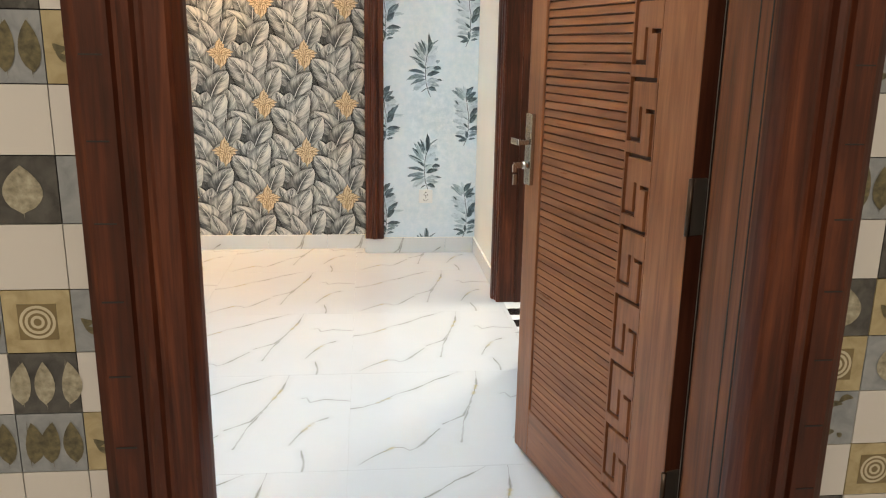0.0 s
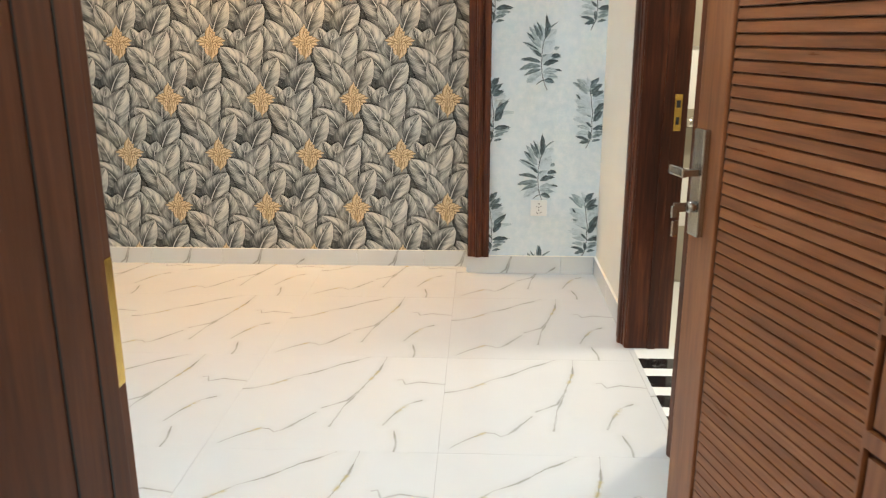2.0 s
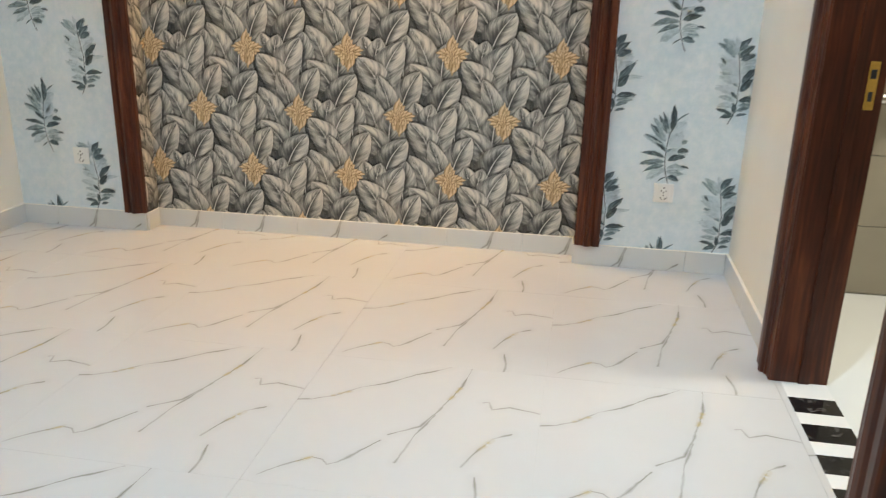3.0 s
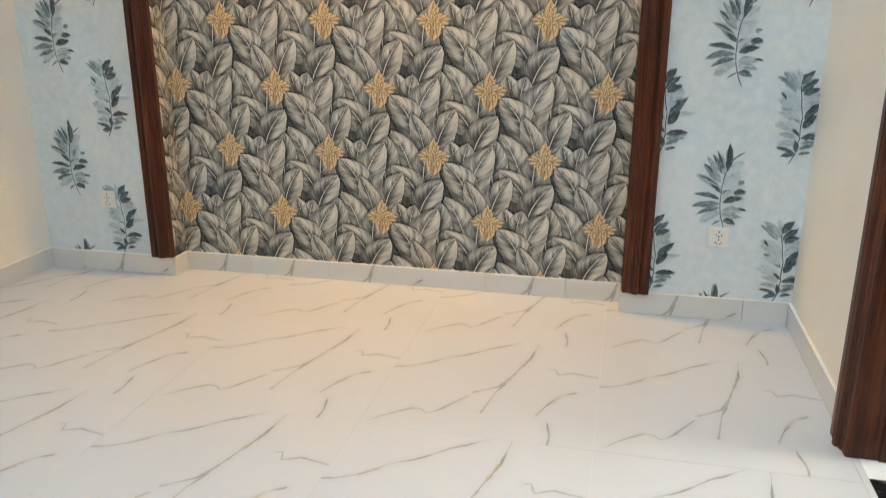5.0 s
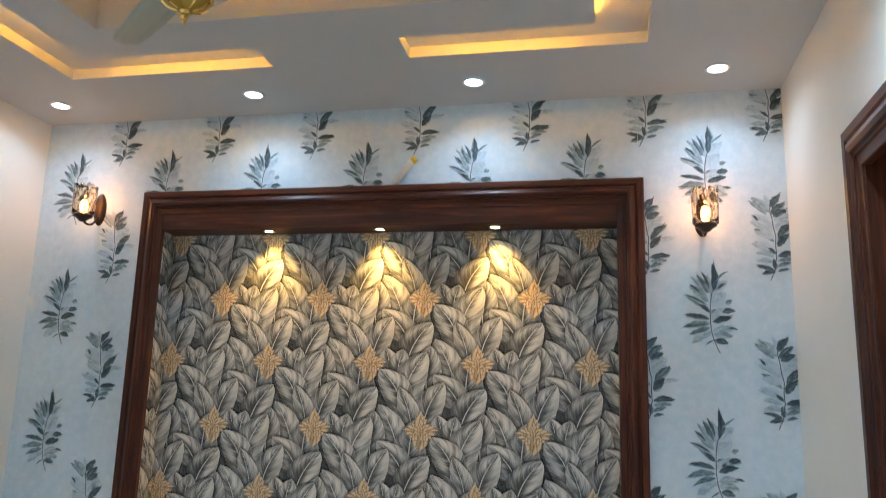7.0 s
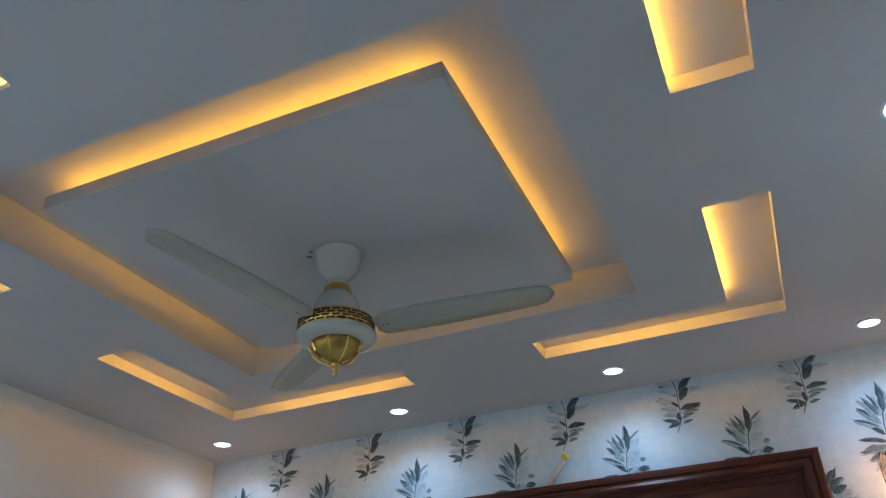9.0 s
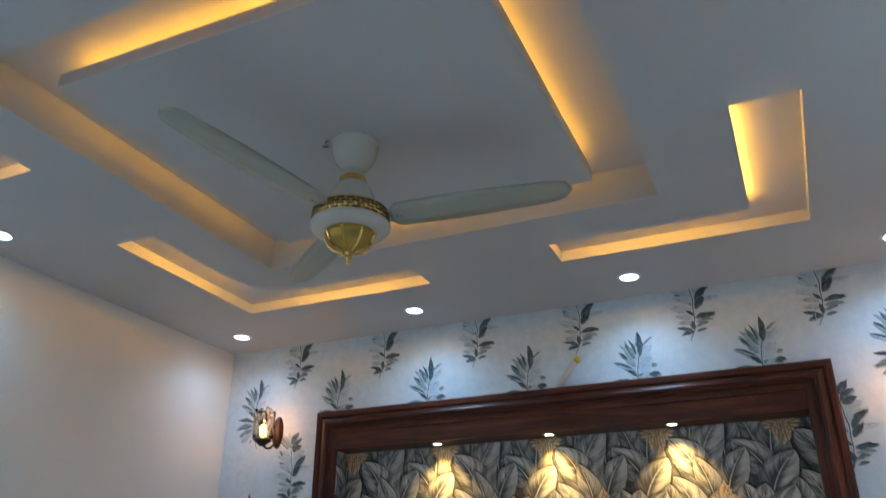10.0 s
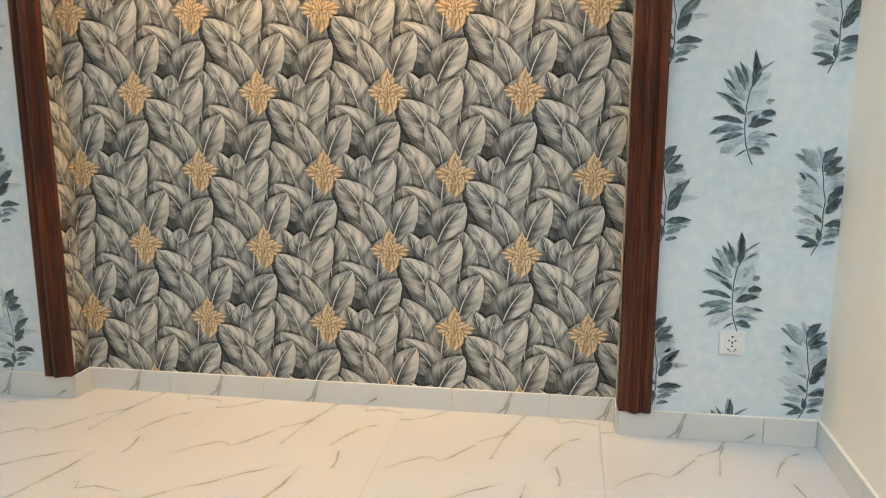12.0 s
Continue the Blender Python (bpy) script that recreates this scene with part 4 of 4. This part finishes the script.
socket(-2.204, 0.375)
socket(0.682, 0.366)
conduit = tagged(empty("cable_conduit", pose(-0.600, Y1 - 0.001, 2.452)), "short bent cable stub with yellow tape out of the wall", "cable")
cu = bpy.data.curves.new("sleeve", "CURVE")
cu.dimensions, cu.bevel_depth, cu.bevel_resolution = "3D", 0.015, 4
sp = cu.splines.new("BEZIER")
sp.bezier_points.add(2)
for bp, co in zip(sp.bezier_points, ((-0.105, 0.002, -0.105), (-0.055, -0.035, -0.055), (0.0, -0.05, 0.0))):
    bp.co, bp.handle_left_type, bp.handle_right_type = co, "AUTO", "AUTO"
M_YELLOW = painted("yellow_tape", (0.72, 0.50, 0.05), 0.5)
cu.materials.append(M_HALL)
sleeve = new("sleeve", cu)
sleeve.parent = conduit
part("tape", lathe([(0.0152, -0.014), (0.0168, -0.014), (0.0168, 0.008), (0.0095, 0.009), (0.0095, 0.002), (0, 0.002)], 18), M_YELLOW, conduit, m=pose(-0.003, -0.049, -0.003, 20, 45, 0))

# ---- lights as things ----
# fixtures for all ten, the five added ones included
for x, y in DOWNLIGHTS:
    d = tagged(empty("downlight", pose(x, y, ZC)), "round white recessed downlight glowing cool white, half of the set added unseen", "downlight", "ceiling downlights")
    part("ring", lathe([(0.0385, 0.0), (0.050, 0.0), (0.049, -0.004), (0.041, -0.006), (0.038, -0.003), (0.0385, 0.0)], 32), M_PLASTIC, d)
    part("diffuser", lathe([(0.0, -0.002), (0.0384, -0.002)], 32), M_DISC, d)
for x in SPOTS:
    d = tagged(empty("niche_spotlight", pose(x, 5.035, NZ)), "small recessed warm spotlight in the wooden soffit", "spotlight", "niche spotlights")
    part("ring", lathe([(0.020, 0.0), (0.032, 0.0), (0.031, -0.004), (0.022, -0.005), (0.020, 0.0)], 24), M_CHROME, d)
    part("lens", lathe([(0.0, -0.003), (0.0205, -0.003)], 24), M_SPOTGLOW, d)


def sconce(x, z):
    """Oval backplate, swan arm, gallery and a jagged glass cup round a bulb."""
    ob = tagged(empty("wall_sconce", pose(x, Y1 - 0.001, z)), "dark bronze wall sconce with a lit crackled glass cup", "wall lamp", "sconces beside the niche")
    bm = lathe([(0, -0.022), (0.020, -0.021), (0.036, -0.014), (0.043, -0.004), (0.044, 0)], 28)
    for v in bm.verts:
        v.co = Vector((v.co.x * 0.78, v.co.z, v.co.y * 1.9))
    bmesh.ops.recalc_face_normals(bm, faces=bm.faces[:])
    part("backplate", bm, M_BRONZE, ob)
    c = bpy.data.curves.new("arm", "CURVE")
    c.dimensions, c.bevel_depth, c.bevel_resolution = "3D", 0.006, 3
    s = c.splines.new("BEZIER")
    s.bezier_points.add(3)
    for bp, co in zip(s.bezier_points, ((0, -0.018, -0.055), (0, -0.06, -0.090), (0, -0.108, -0.090), (0, -0.125, -0.075))):
        bp.co, bp.handle_left_type, bp.handle_right_type = co, "AUTO", "AUTO"
    c.materials.append(M_BRONZE)
    arm = new("arm", c)
    arm.parent = ob
    part("gallery", lathe([(0, -0.092), (0.014, -0.090), (0.034, -0.072), (0.044, -0.068), (0.044, -0.056), (0.030, -0.056), (0, -0.056)], 28), M_BRONZE, ob, m=pose(0, -0.125, 0))
    rnd = random.Random(3)
    steps, outer, inner = 28, [], []
    glass = bmesh.new()
    top = [0.088 + rnd.uniform(-0.016, 0.010) for _ in range(steps)]
    levels = 5
    for ring, r in ((outer, 0.052), (inner, 0.047)):
        for l in range(levels + 1):
            f = l / levels
            ring.append([glass.verts.new(((r + 0.004 * f) * math.cos(2 * math.pi * k / steps), (r + 0.004 * f) * math.sin(2 * math.pi * k / steps), -0.056 + (top[k] + 0.056) * f)) for k in range(steps)])
    for ring in (outer, inner):
        for a, b in zip(ring, ring[1:]):
            for k in range(steps):
                glass.faces.new((a[k], a[(k + 1) % steps], b[(k + 1) % steps], b[k])).smooth = True
    for k in range(steps):
        glass.faces.new((outer[-1][k], outer[-1][(k + 1) % steps], inner[-1][(k + 1) % steps], inner[-1][k]))
        glass.faces.new((outer[0][k], inner[0][k], inner[0][(k + 1) % steps], outer[0][(k + 1) % steps]))
    bmesh.ops.recalc_face_normals(glass, faces=glass.faces[:])
    g = part("glass_cup", glass, M_GLASS, ob, "clear crackled glass cup", pose(0, -0.125, 0))
    g.visible_shadow = False
    part("bulb", lathe([(0, -0.054), (0.009, -0.050), (0.011, -0.038), (0.017, -0.022), (0.019, -0.008), (0.017, 0.006), (0.010, 0.016), (0, 0.020)], 20), M_BULB, ob, "lit warm bulb", pose(0, -0.125, 0))
    lamp("sconce_lamp", "POINT", (x, Y1 - 0.126, z + 0.036), 0.75, (1.0, 0.38, 0.09), soft=0.004)
    return ob


sconce(-2.235, 2.262)
sconce(0.655, 2.158)

# ---- ceiling fan ----
FAN = (-0.871, 3.40)
fan = tagged(empty("ceiling_fan", pose(FAN[0], FAN[1], ZI) @ Matrix.Diagonal((0.83, 0.83, 0.90, 1))), "cream three-blade ceiling fan with brass trim, at rest", "fan")
part("canopy", lathe([(0, 0), (0.090, 0), (0.092, -0.007), (0.086, -0.014), (0.087, -0.026), (0.083, -0.050), (0.072, -0.074), (0.052, -0.094), (0.038, -0.104), (0.034, -0.114), (0.040, -0.126), (0.036, -0.134), (0, -0.134)], 40), M_FANWHITE, fan)
part("down_rod", lathe([(0, -0.130), (0.013, -0.130), (0.013, -0.150), (0, -0.150)], 18), M_FANWHITE, fan)
ribbed = lathe([(0, -0.134), (0.046, -0.134), (0.051, -0.140), (0.052, -0.164), (0, -0.164)], 60, False)
for v in ribbed.verts:
    if v.co.xy.length > 0.03:
        k = 1.0 if round(math.atan2(v.co.y, v.co.x) / (2 * math.pi) * 60) % 2 else 0.92
        v.co.x, v.co.y = v.co.x * k, v.co.y * k
part("collar", ribbed, M_BRASS, fan, "ribbed brass collar")
part("motor_dome", lathe([(0, -0.162), (0.055, -0.162), (0.066, -0.176), (0.082, -0.204), (0.091, -0.236), (0.094, -0.262), (0.106, -0.268), (0, -0.268)], 40), M_FANWHITE, fan)
grille = part("grille", lathe([(0, -0.262), (0.128, -0.262), (0.138, -0.268), (0.143, -0.318), (0, -0.318)], 48), M_BRASS, fan, "brass vent band")
slot = box(-0.0145, 0.0145, -0.002, 0.002, -0.0030, 0.0030)
slot_me = None
for row in range(4):
    for k in range(24):
        a = 2 * math.pi * (k + 0.5 * (row % 2)) / 24
        r, z = 0.1375 + 0.0011 * row, -0.2755 - 0.0112 * row
        m = pose(r * math.cos(a), r * math.sin(a), z, 0, 0, math.degrees(a) + 90)
        if slot_me is None:
            slot_me = part("vent_slot", slot, M_VENT, grille, m=m).data
        else:
            shared("vent_slot", slot_me, grille, m)
part("motor_bowl", lathe([(0, -0.316), (0.144, -0.316), (0.147, -0.320), (0.146, -0.328), (0.135, -0.338), (0.112, -0.345), (0.090, -0.348), (0, -0.348)], 48), M_FANWHITE, fan)
CUP = [(0.092, -0.346), (0.091, -0.360), (0.080, -0.385), (0.056, -0.405), (0.024, -0.416)]
cup = part("brass_bowl", lathe([(0, -0.345), *CUP, (0, -0.418)], 48), M_BRASSDARK, fan, "ribbed brass lower bowl")
for k in range(8):
    turn_by = 45 * k + 14
    rib = bmesh.new()
    rings = []
    for r, z in CUP:
        w = 0.0025 + 0.02 * r
        rings.append([rib.verts.new((r + dr, dy, z - dr)) for dr, dy in ((-0.001, -w), (0.0035, 0.0), (-0.001, w))])
    for u, v in zip(rings, rings[1:]):
        rib.faces.new((u[0], u[1], v[1], v[0]))
        rib.faces.new((u[1], u[2], v[2], v[1]))
    bmesh.ops.recalc_face_normals(rib, faces=rib.faces[:])
    part("rib", rib, M_BRASS, cup, m=pose(0, 0, 0, 0, 0, turn_by))
    stud = bmesh.new()
    bmesh.ops.create_uvsphere(stud, u_segments=10, v_segments=8, radius=0.0085)
    part("stud", stud, M_BRASS, cup, m=pose(0, 0, 0, 0, 0, turn_by) @ pose(0.093, 0, -0.355))
part("finial", lathe([(0, -0.414), (0.017, -0.414), (0.018, -0.421), (0.009, -0.425), (0.013, -0.432), (0.013, -0.440), (0.007, -0.444), (0.010, -0.451), (0.006, -0.459), (0, -0.461)], 20), M_BRASS, fan)


def fan_blade():
    bm = bmesh.new()
    rows, steps = [], 30
    for k in range(steps + 1):
        t = k / steps
        r = 0.150 + 0.650 * t
        half = 0.056 + 0.016 * math.sin(math.pi * min(1, t * 0.9 + 0.15))
        if t < 0.06:
            half *= 0.55 + 0.45 * math.sqrt(1 - (1 - t / 0.06) ** 2)
        if t > 0.90:
            half *= math.sqrt(max(0.0, 1 - ((t - 0.90) / 0.10) ** 2)) * 0.97 + 0.03
        tilt = -radians(8 - 2 * t)
        rows.append([[bm.verts.new((r, s * half * math.cos(tilt), s * half * math.sin(tilt) + h + 0.044 * t)) for s in (-1, -0.4, 0.4, 1)] for h in (0.004, -0.004)])
    for a, b in zip(rows, rows[1:]):
        for layer in (0, 1):
            for s in range(3):
                bm.faces.new((a[layer][s], a[layer][s + 1], b[layer][s + 1], b[layer][s])).smooth = True
        for s in (0, 3):
            bm.faces.new((a[0][s], b[0][s], b[1][s], a[1][s]))
    for end in (rows[0], rows[-1]):
        bm.faces.new([*end[0], *end[1][::-1]])
    bmesh.ops.recalc_face_normals(bm, faces=bm.faces[:])
    return bm


blade_me = None
for k, angle in enumerate((14, 138.5, 255.5)):
    m = pose(0, 0, -0.290, 0, 0, angle)
    if blade_me is None:
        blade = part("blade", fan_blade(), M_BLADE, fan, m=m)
        blade_me = blade.data
    else:
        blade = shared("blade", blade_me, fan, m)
    part("bracket", box(0.10, 0.19, -0.022, 0.022, 0.0065, 0.0105, 0.001), M_FANWHITE, blade)
    for r in (0.175, 0.19):
        part("screw", lathe([(0, -0.0065), (0.004, -0.0065), (0.004, -0.004), (0, -0.004)], 8), M_CHROME, blade, m=pose(r, 0, 0))
# loose wire ends at the rose
for k, (dx, dy, ang) in enumerate(((-0.09, -0.03, 30), (-0.07, -0.055, -20))):
    w = link_mesh("wire_stub", box(-0.009, 0.009, -0.0008, 0.0008, -0.004, 0.0, 0.0003), M_BRONZE, m=pose(FAN[0] + dx, FAN[1] + dy, ZI, 0, 0, ang))
    tagged(w, "short dark wire end poking from the ceiling", "wire")

# ---- bathroom seen through the doorway ----
tap = tagged(empty("shower_mixer", pose(1.50, 4.885, 0.84)), "chrome wall shower mixer with a riser pipe", "tap")
bm = lathe([(0, -0.075), (0.020, -0.075), (0.022, -0.05), (0.022, 0.05), (0.020, 0.075), (0, 0.075)], 20)
part("body", bm, M_CHROME, tap, m=pose(0, -0.05, 0, 0, 90, 0))
for x in (-0.095, 0.095):
    part("knob", lathe([(0, -0.02), (0.024, -0.018), (0.027, 0.0), (0.022, 0.02), (0, 0.022)], 18), M_CHROME, tap, m=pose(x, -0.05, 0, 0, 90, 0))
    part("rose", lathe([(0, 0), (0.03, 0), (0.028, 0.012), (0.012, 0.016), (0.012, 0.05), (0, 0.05)], 18), M_CHROME, tap, m=pose(x * 0.7, 0.0, 0, 90, 0, 0))
part("riser", lathe([(0, 0), (0.008, 0), (0.008, 0.95), (0, 0.95)], 14), M_CHROME, tap, m=pose(0, -0.05, 0.02))
part("spout", lathe([(0, 0), (0.012, 0), (0.010, -0.07), (0, -0.07)], 14), M_CHROME, tap, m=pose(0, -0.06, -0.01))

# ---- floors and tiles ----
tile_bed = structure(empty("floor"), "white porcelain floor tiles with grey and gold veins", "floor")
S = 0.75
floor_me = None
for i in range(-4, 2):
    for j in range(-2, 3):
        x0, y0 = 0.242 + S * i, 3.060 + S * j
        ax, bx_ = max(x0, X0 - 0.02), min(x0 + S, X1 + 0.019)
        ay, by_ = max(y0, Y0 - 0.25 if j == -2 else y0), min(y0 + S, YP + 0.02)
        if bx_ - ax < 0.02:
            continue
        whole = abs(bx_ - ax - S) < 1e-6 and abs(by_ - ay - S) < 1e-6
        m = pose(x0, y0, 0)
        if whole and floor_me:
            shared("floor_tile", floor_me, tile_bed, m)
            continue
        ob = part("floor_tile", box(ax - x0 + 0.0004, bx_ - x0 - 0.0004, ay - y0 + 0.0004, by_ - y0 - 0.0004, -0.018, 0.0), M_FLOOR, tile_bed, m=m)
        if whole:
            floor_me = ob.data
hall_floor = structure(empty("hall_floor"), "white porcelain hall floor tiles", "floor")
for i in range(-2, 3):
    for j in range(-7, -2):
        x0, y0 = 0.242 + S * i, 3.060 + S * j
        y1 = min(y0 + S, 1.586)
        shared("floor_tile", floor_me, hall_floor, pose(x0, y0, 0)) if y1 == y0 + S else None
threshold = structure(empty("bathroom_threshold"), "black and white striped marble threshold", "threshold")
y = BY1 - 0.001
widths = [0.107, 0.099, 0.069, 0.100, 0.069, 0.095, 0.066, 0.10, 0.05]
for k, w in enumerate(widths):
    y0 = max(y - w, BY0 + 0.001)
    if y - y0 > 0.004:
        part("stripe", box(X1 + 0.0127, BX, y0 + 0.0004, y - 0.0004, -0.018, 0.001), M_BLACK if k % 2 else M_WHITESTONE, threshold)
    y = y0
bath_floor = structure(link_mesh("bathroom_floor", box(BX + 0.001, 2.4, 2.6, 4.885, -0.018, -0.004), M_BATHFLOOR), "pale smooth bathroom floor", "floor")
bath_wall = structure(link_mesh("bathroom_wall_north", box(BX, 2.4, 4.897, Y1 - 0.001, -0.02, 2.72), M_GROUT), "taupe stone-tiled bathroom wall", "wall")
tile_me = None
for i in range(3):
    for j in range(9):
        m = pose(BX + 0.002 + 0.602 * i - (0.28 if j % 2 else 0.0), 4.885, 0.302 * j)
        if m.translation.x < BX:
            continue
        if tile_me is None:
            tile_me = part("wall_tile", box(0.001, 0.600, 0, 0.011, 0.001, 0.300, 0.0008), M_BATHTILE, bath_wall, m=m).data
        elif m.translation.x + 0.6 < 2.42:
            shared("wall_tile", tile_me, bath_wall, m)

# decorated wall tiles of the hall, ten centimetres square
M_TILEWHITE = painted("cream_glazed_tile", (0.58, 0.545, 0.50), 0.22, 120, 0.04, 0.02)


def leaf_tile(name, ground, ground2):
    m, tree, b = mat(name, 0.25)
    n = Net(tree)
    v = n.vec("ADD", n.coord(), (0, 0, 0))
    shift = n.node("ShaderNodeCombineXYZ")
    n.link(n.math("MULTIPLY", n.random(), 9.0), shift.inputs[0])
    w = n.noise(n.vec("ADD", v, shift.outputs[0]), 28, 5, 0.6, 0.6)
    n.link(n.ramp(w, (0.3, ground), (0.7, ground2)), b.inputs["Base Color"])
    return m


M_TILESLATE = leaf_tile("slate_tile", (0.035, 0.033, 0.030), (0.10, 0.095, 0.085))
M_TILEGREY = leaf_tile("blue_grey_tile", (0.20, 0.21, 0.22), (0.30, 0.31, 0.31))
M_TILESAND = leaf_tile("sand_tile", (0.30, 0.235, 0.12), (0.46, 0.38, 0.22))
M_LEAFDARK, _t, _b = mat("olive_leaf_motif", 0.3)
_n = Net(_t)
_n.link(_n.ramp(_n.noise(_n.coord(), 90, 4), (0.3, (0.05, 0.045, 0.025)), (0.7, (0.17, 0.14, 0.07))), _b.inputs["Base Color"])
M_LEAFPALE, _t, _b = mat("pale_leaf_motif", 0.3)
_n = Net(_t)
_n.link(_n.ramp(_n.noise(_n.coord(), 90, 4), (0.3, (0.17, 0.15, 0.10)), (0.7, (0.42, 0.38, 0.28))), _b.inputs["Base Color"])
M_RING = painted("cream_ring_glaze", (0.52, 0.46, 0.32), 0.3, 120, 0.06, 0.0)
M_OCHRE = painted("ochre_square_glaze", (0.19, 0.14, 0.065), 0.3, 120, 0.15, 0.0)
TP = 0.1


def motif_leaves(count, seed):
    p = Print()
    rnd = random.Random(seed)
    for k in range(count):
        cx = TP * (k + 0.5) / count
        w = 0.027 if count > 1 else 0.050
        p.leaf((cx + rnd.uniform(-0.004, 0.004), 0.016), (cx + rnd.uniform(-0.006, 0.006), 0.086), w * 1.12, rnd.uniform(-0.08, 0.08), 0.5, -0.0018 - 0.00005 * k, LANCE)
        p.leaf((cx, 0.008), (cx, 0.090), 0.0016, 0.02, 0.5, -0.0023, SLIM)
    return p.mesh("leaf_motif")


def motif_rings():
    bm = bmesh.new()
    for r in (0.008, 0.0165, 0.024):
        ring = []
        for k in range(28):
            a = 2 * math.pi * k / 28
            ring.append([bm.verts.new((0.05 + q * math.cos(a), -0.0015, 0.05 + q * math.sin(a))) for q in (r - 0.0022, r + 0.0022)])
        for k in range(28):
            a, b = ring[k], ring[(k + 1) % 28]
            bm.faces.new((a[0], a[1], b[1], b[0]))
    me = bpy.data.meshes.new("ring_motif")
    bm.to_mesh(me)
    bm.free()
    return me


def motif_scroll():
    p = Print()
    for k in range(7):
        a = 0.9 * k
        p.leaf((0.05 + 0.022 * math.cos(a), 0.015 + 0.011 * k), (0.05 + 0.040 * math.cos(a + 0.8), 0.022 + 0.011 * k), 0.011, 0.2, 0.5, -0.0016, SLIM)
    return p.mesh("scroll_motif")


plain_me = {}
for key, m in (("w", M_TILEWHITE), ("d", M_TILESLATE), ("g", M_TILEGREY), ("s", M_TILESAND)):
    bm = box(0.0008, TP - 0.0008, 0, 0.010, 0.0008, TP - 0.0008, 0.0006)
    me = bpy.data.meshes.new("wall_tile")
    bm.to_mesh(me)
    bm.free()
    me.materials.append(m)
    plain_me[key] = me
MOTIFS = {}
for key, me, m in (("3p", motif_leaves(3, 1), M_LEAFPALE), ("3d", motif_leaves(3, 2), M_LEAFDARK), ("1", motif_leaves(1, 3), M_LEAFPALE), ("o", motif_rings(), M_RING), ("~", motif_scroll(), M_LEAFDARK)):
    me.materials.append(m)
    MOTIFS[key] = me
SQUARE = bpy.data.meshes.new("square")
bm = box(0.022, 0.078, -0.0010, 0.0002, 0.022, 0.078)
bm.to_mesh(SQUARE)
bm.free()
SQUARE.materials.append(M_OCHRE)
tiled = structure(link_mesh("tiled_wall", box(-1.3, 2.3, YT + 0.008, YT + 0.011, 0.0, 2.75), M_HOLE), "hall wall of small cream tiles and leaf-printed tiles", "wall")
tiled.data.clear_geometry()
bm = box(-1.3, DX0 - 0.02, YT + 0.004, YT + 0.0115, 0.0, 2.75)
join(bm, box(DX1 + 0.02, 2.3, YT + 0.004, YT + 0.0115, 0.0, 2.75))
bm.to_mesh(tiled.data)
bm.free()
SAND = [("d", "3p"), ("g", "3d"), ("s", "o"), ("d", "1"), ("g", "~"), ("s", "~"), ("d", "1"), ("g", "3d")]
# rows near eye height as they are laid beside the door
LEFT = {10: [("w", "")] * 2, 9: [("d", "1"), ("g", "")], 8: [("w", ""), ("w", "")], 7: [("s", "o"), ("g", "~")], 6: [("d", "3p"), ("w", "")], 5: [("g", "3d"), ("s", "~")], 4: [("w", ""), ("w", "")],
        11: [("g", "3d"), ("s", "~")], 12: [("d", "3p"), ("w", "")]}
RIGHT = {11: [("g", "~"), ("w", "")], 10: [("w", "")] * 2, 9: [("g", "3d"), ("w", "")], 8: [("w", ""), ("d", "1")], 7: [("d", "1"), ("s", "~")], 6: [("s", "o"), ("g", "1")], 5: [("g", "~"), ("w", "")],
         4: [("w", ""), ("s", "o")], 3: [("d", "3p"), ("w", "")]}
rnd = random.Random(11)
zt0 = 0.117


def hall_tile(x, row, key, motif):
    ob = shared("wall_tile", plain_me[key], tiled, pose(x, YT - 0.002, zt0 + TP * row))
    if motif:
        shared("motif", MOTIFS[motif], ob, pose(0, 0, 0))
    if motif == "o":
        shared("square", SQUARE, ob, pose(0, 0, 0))


for row in range(2, 15):
    for col in range(5):
        x = -0.134 - TP * col
        kind = LEFT[row][1 - col] if row in LEFT and col < 2 else (("w", "") if (row + col) % 2 == 0 else SAND[rnd.randrange(8)])
        hall_tile(x, row, *kind)
    for col in range(5):
        x = 1.045 + TP * col
        kind = RIGHT[row][col] if row in RIGHT and col < 2 else ("w", "") if (row + col) % 2 == 0 else SAND[rnd.randrange(8)]
        hall_tile(x, row, *kind)
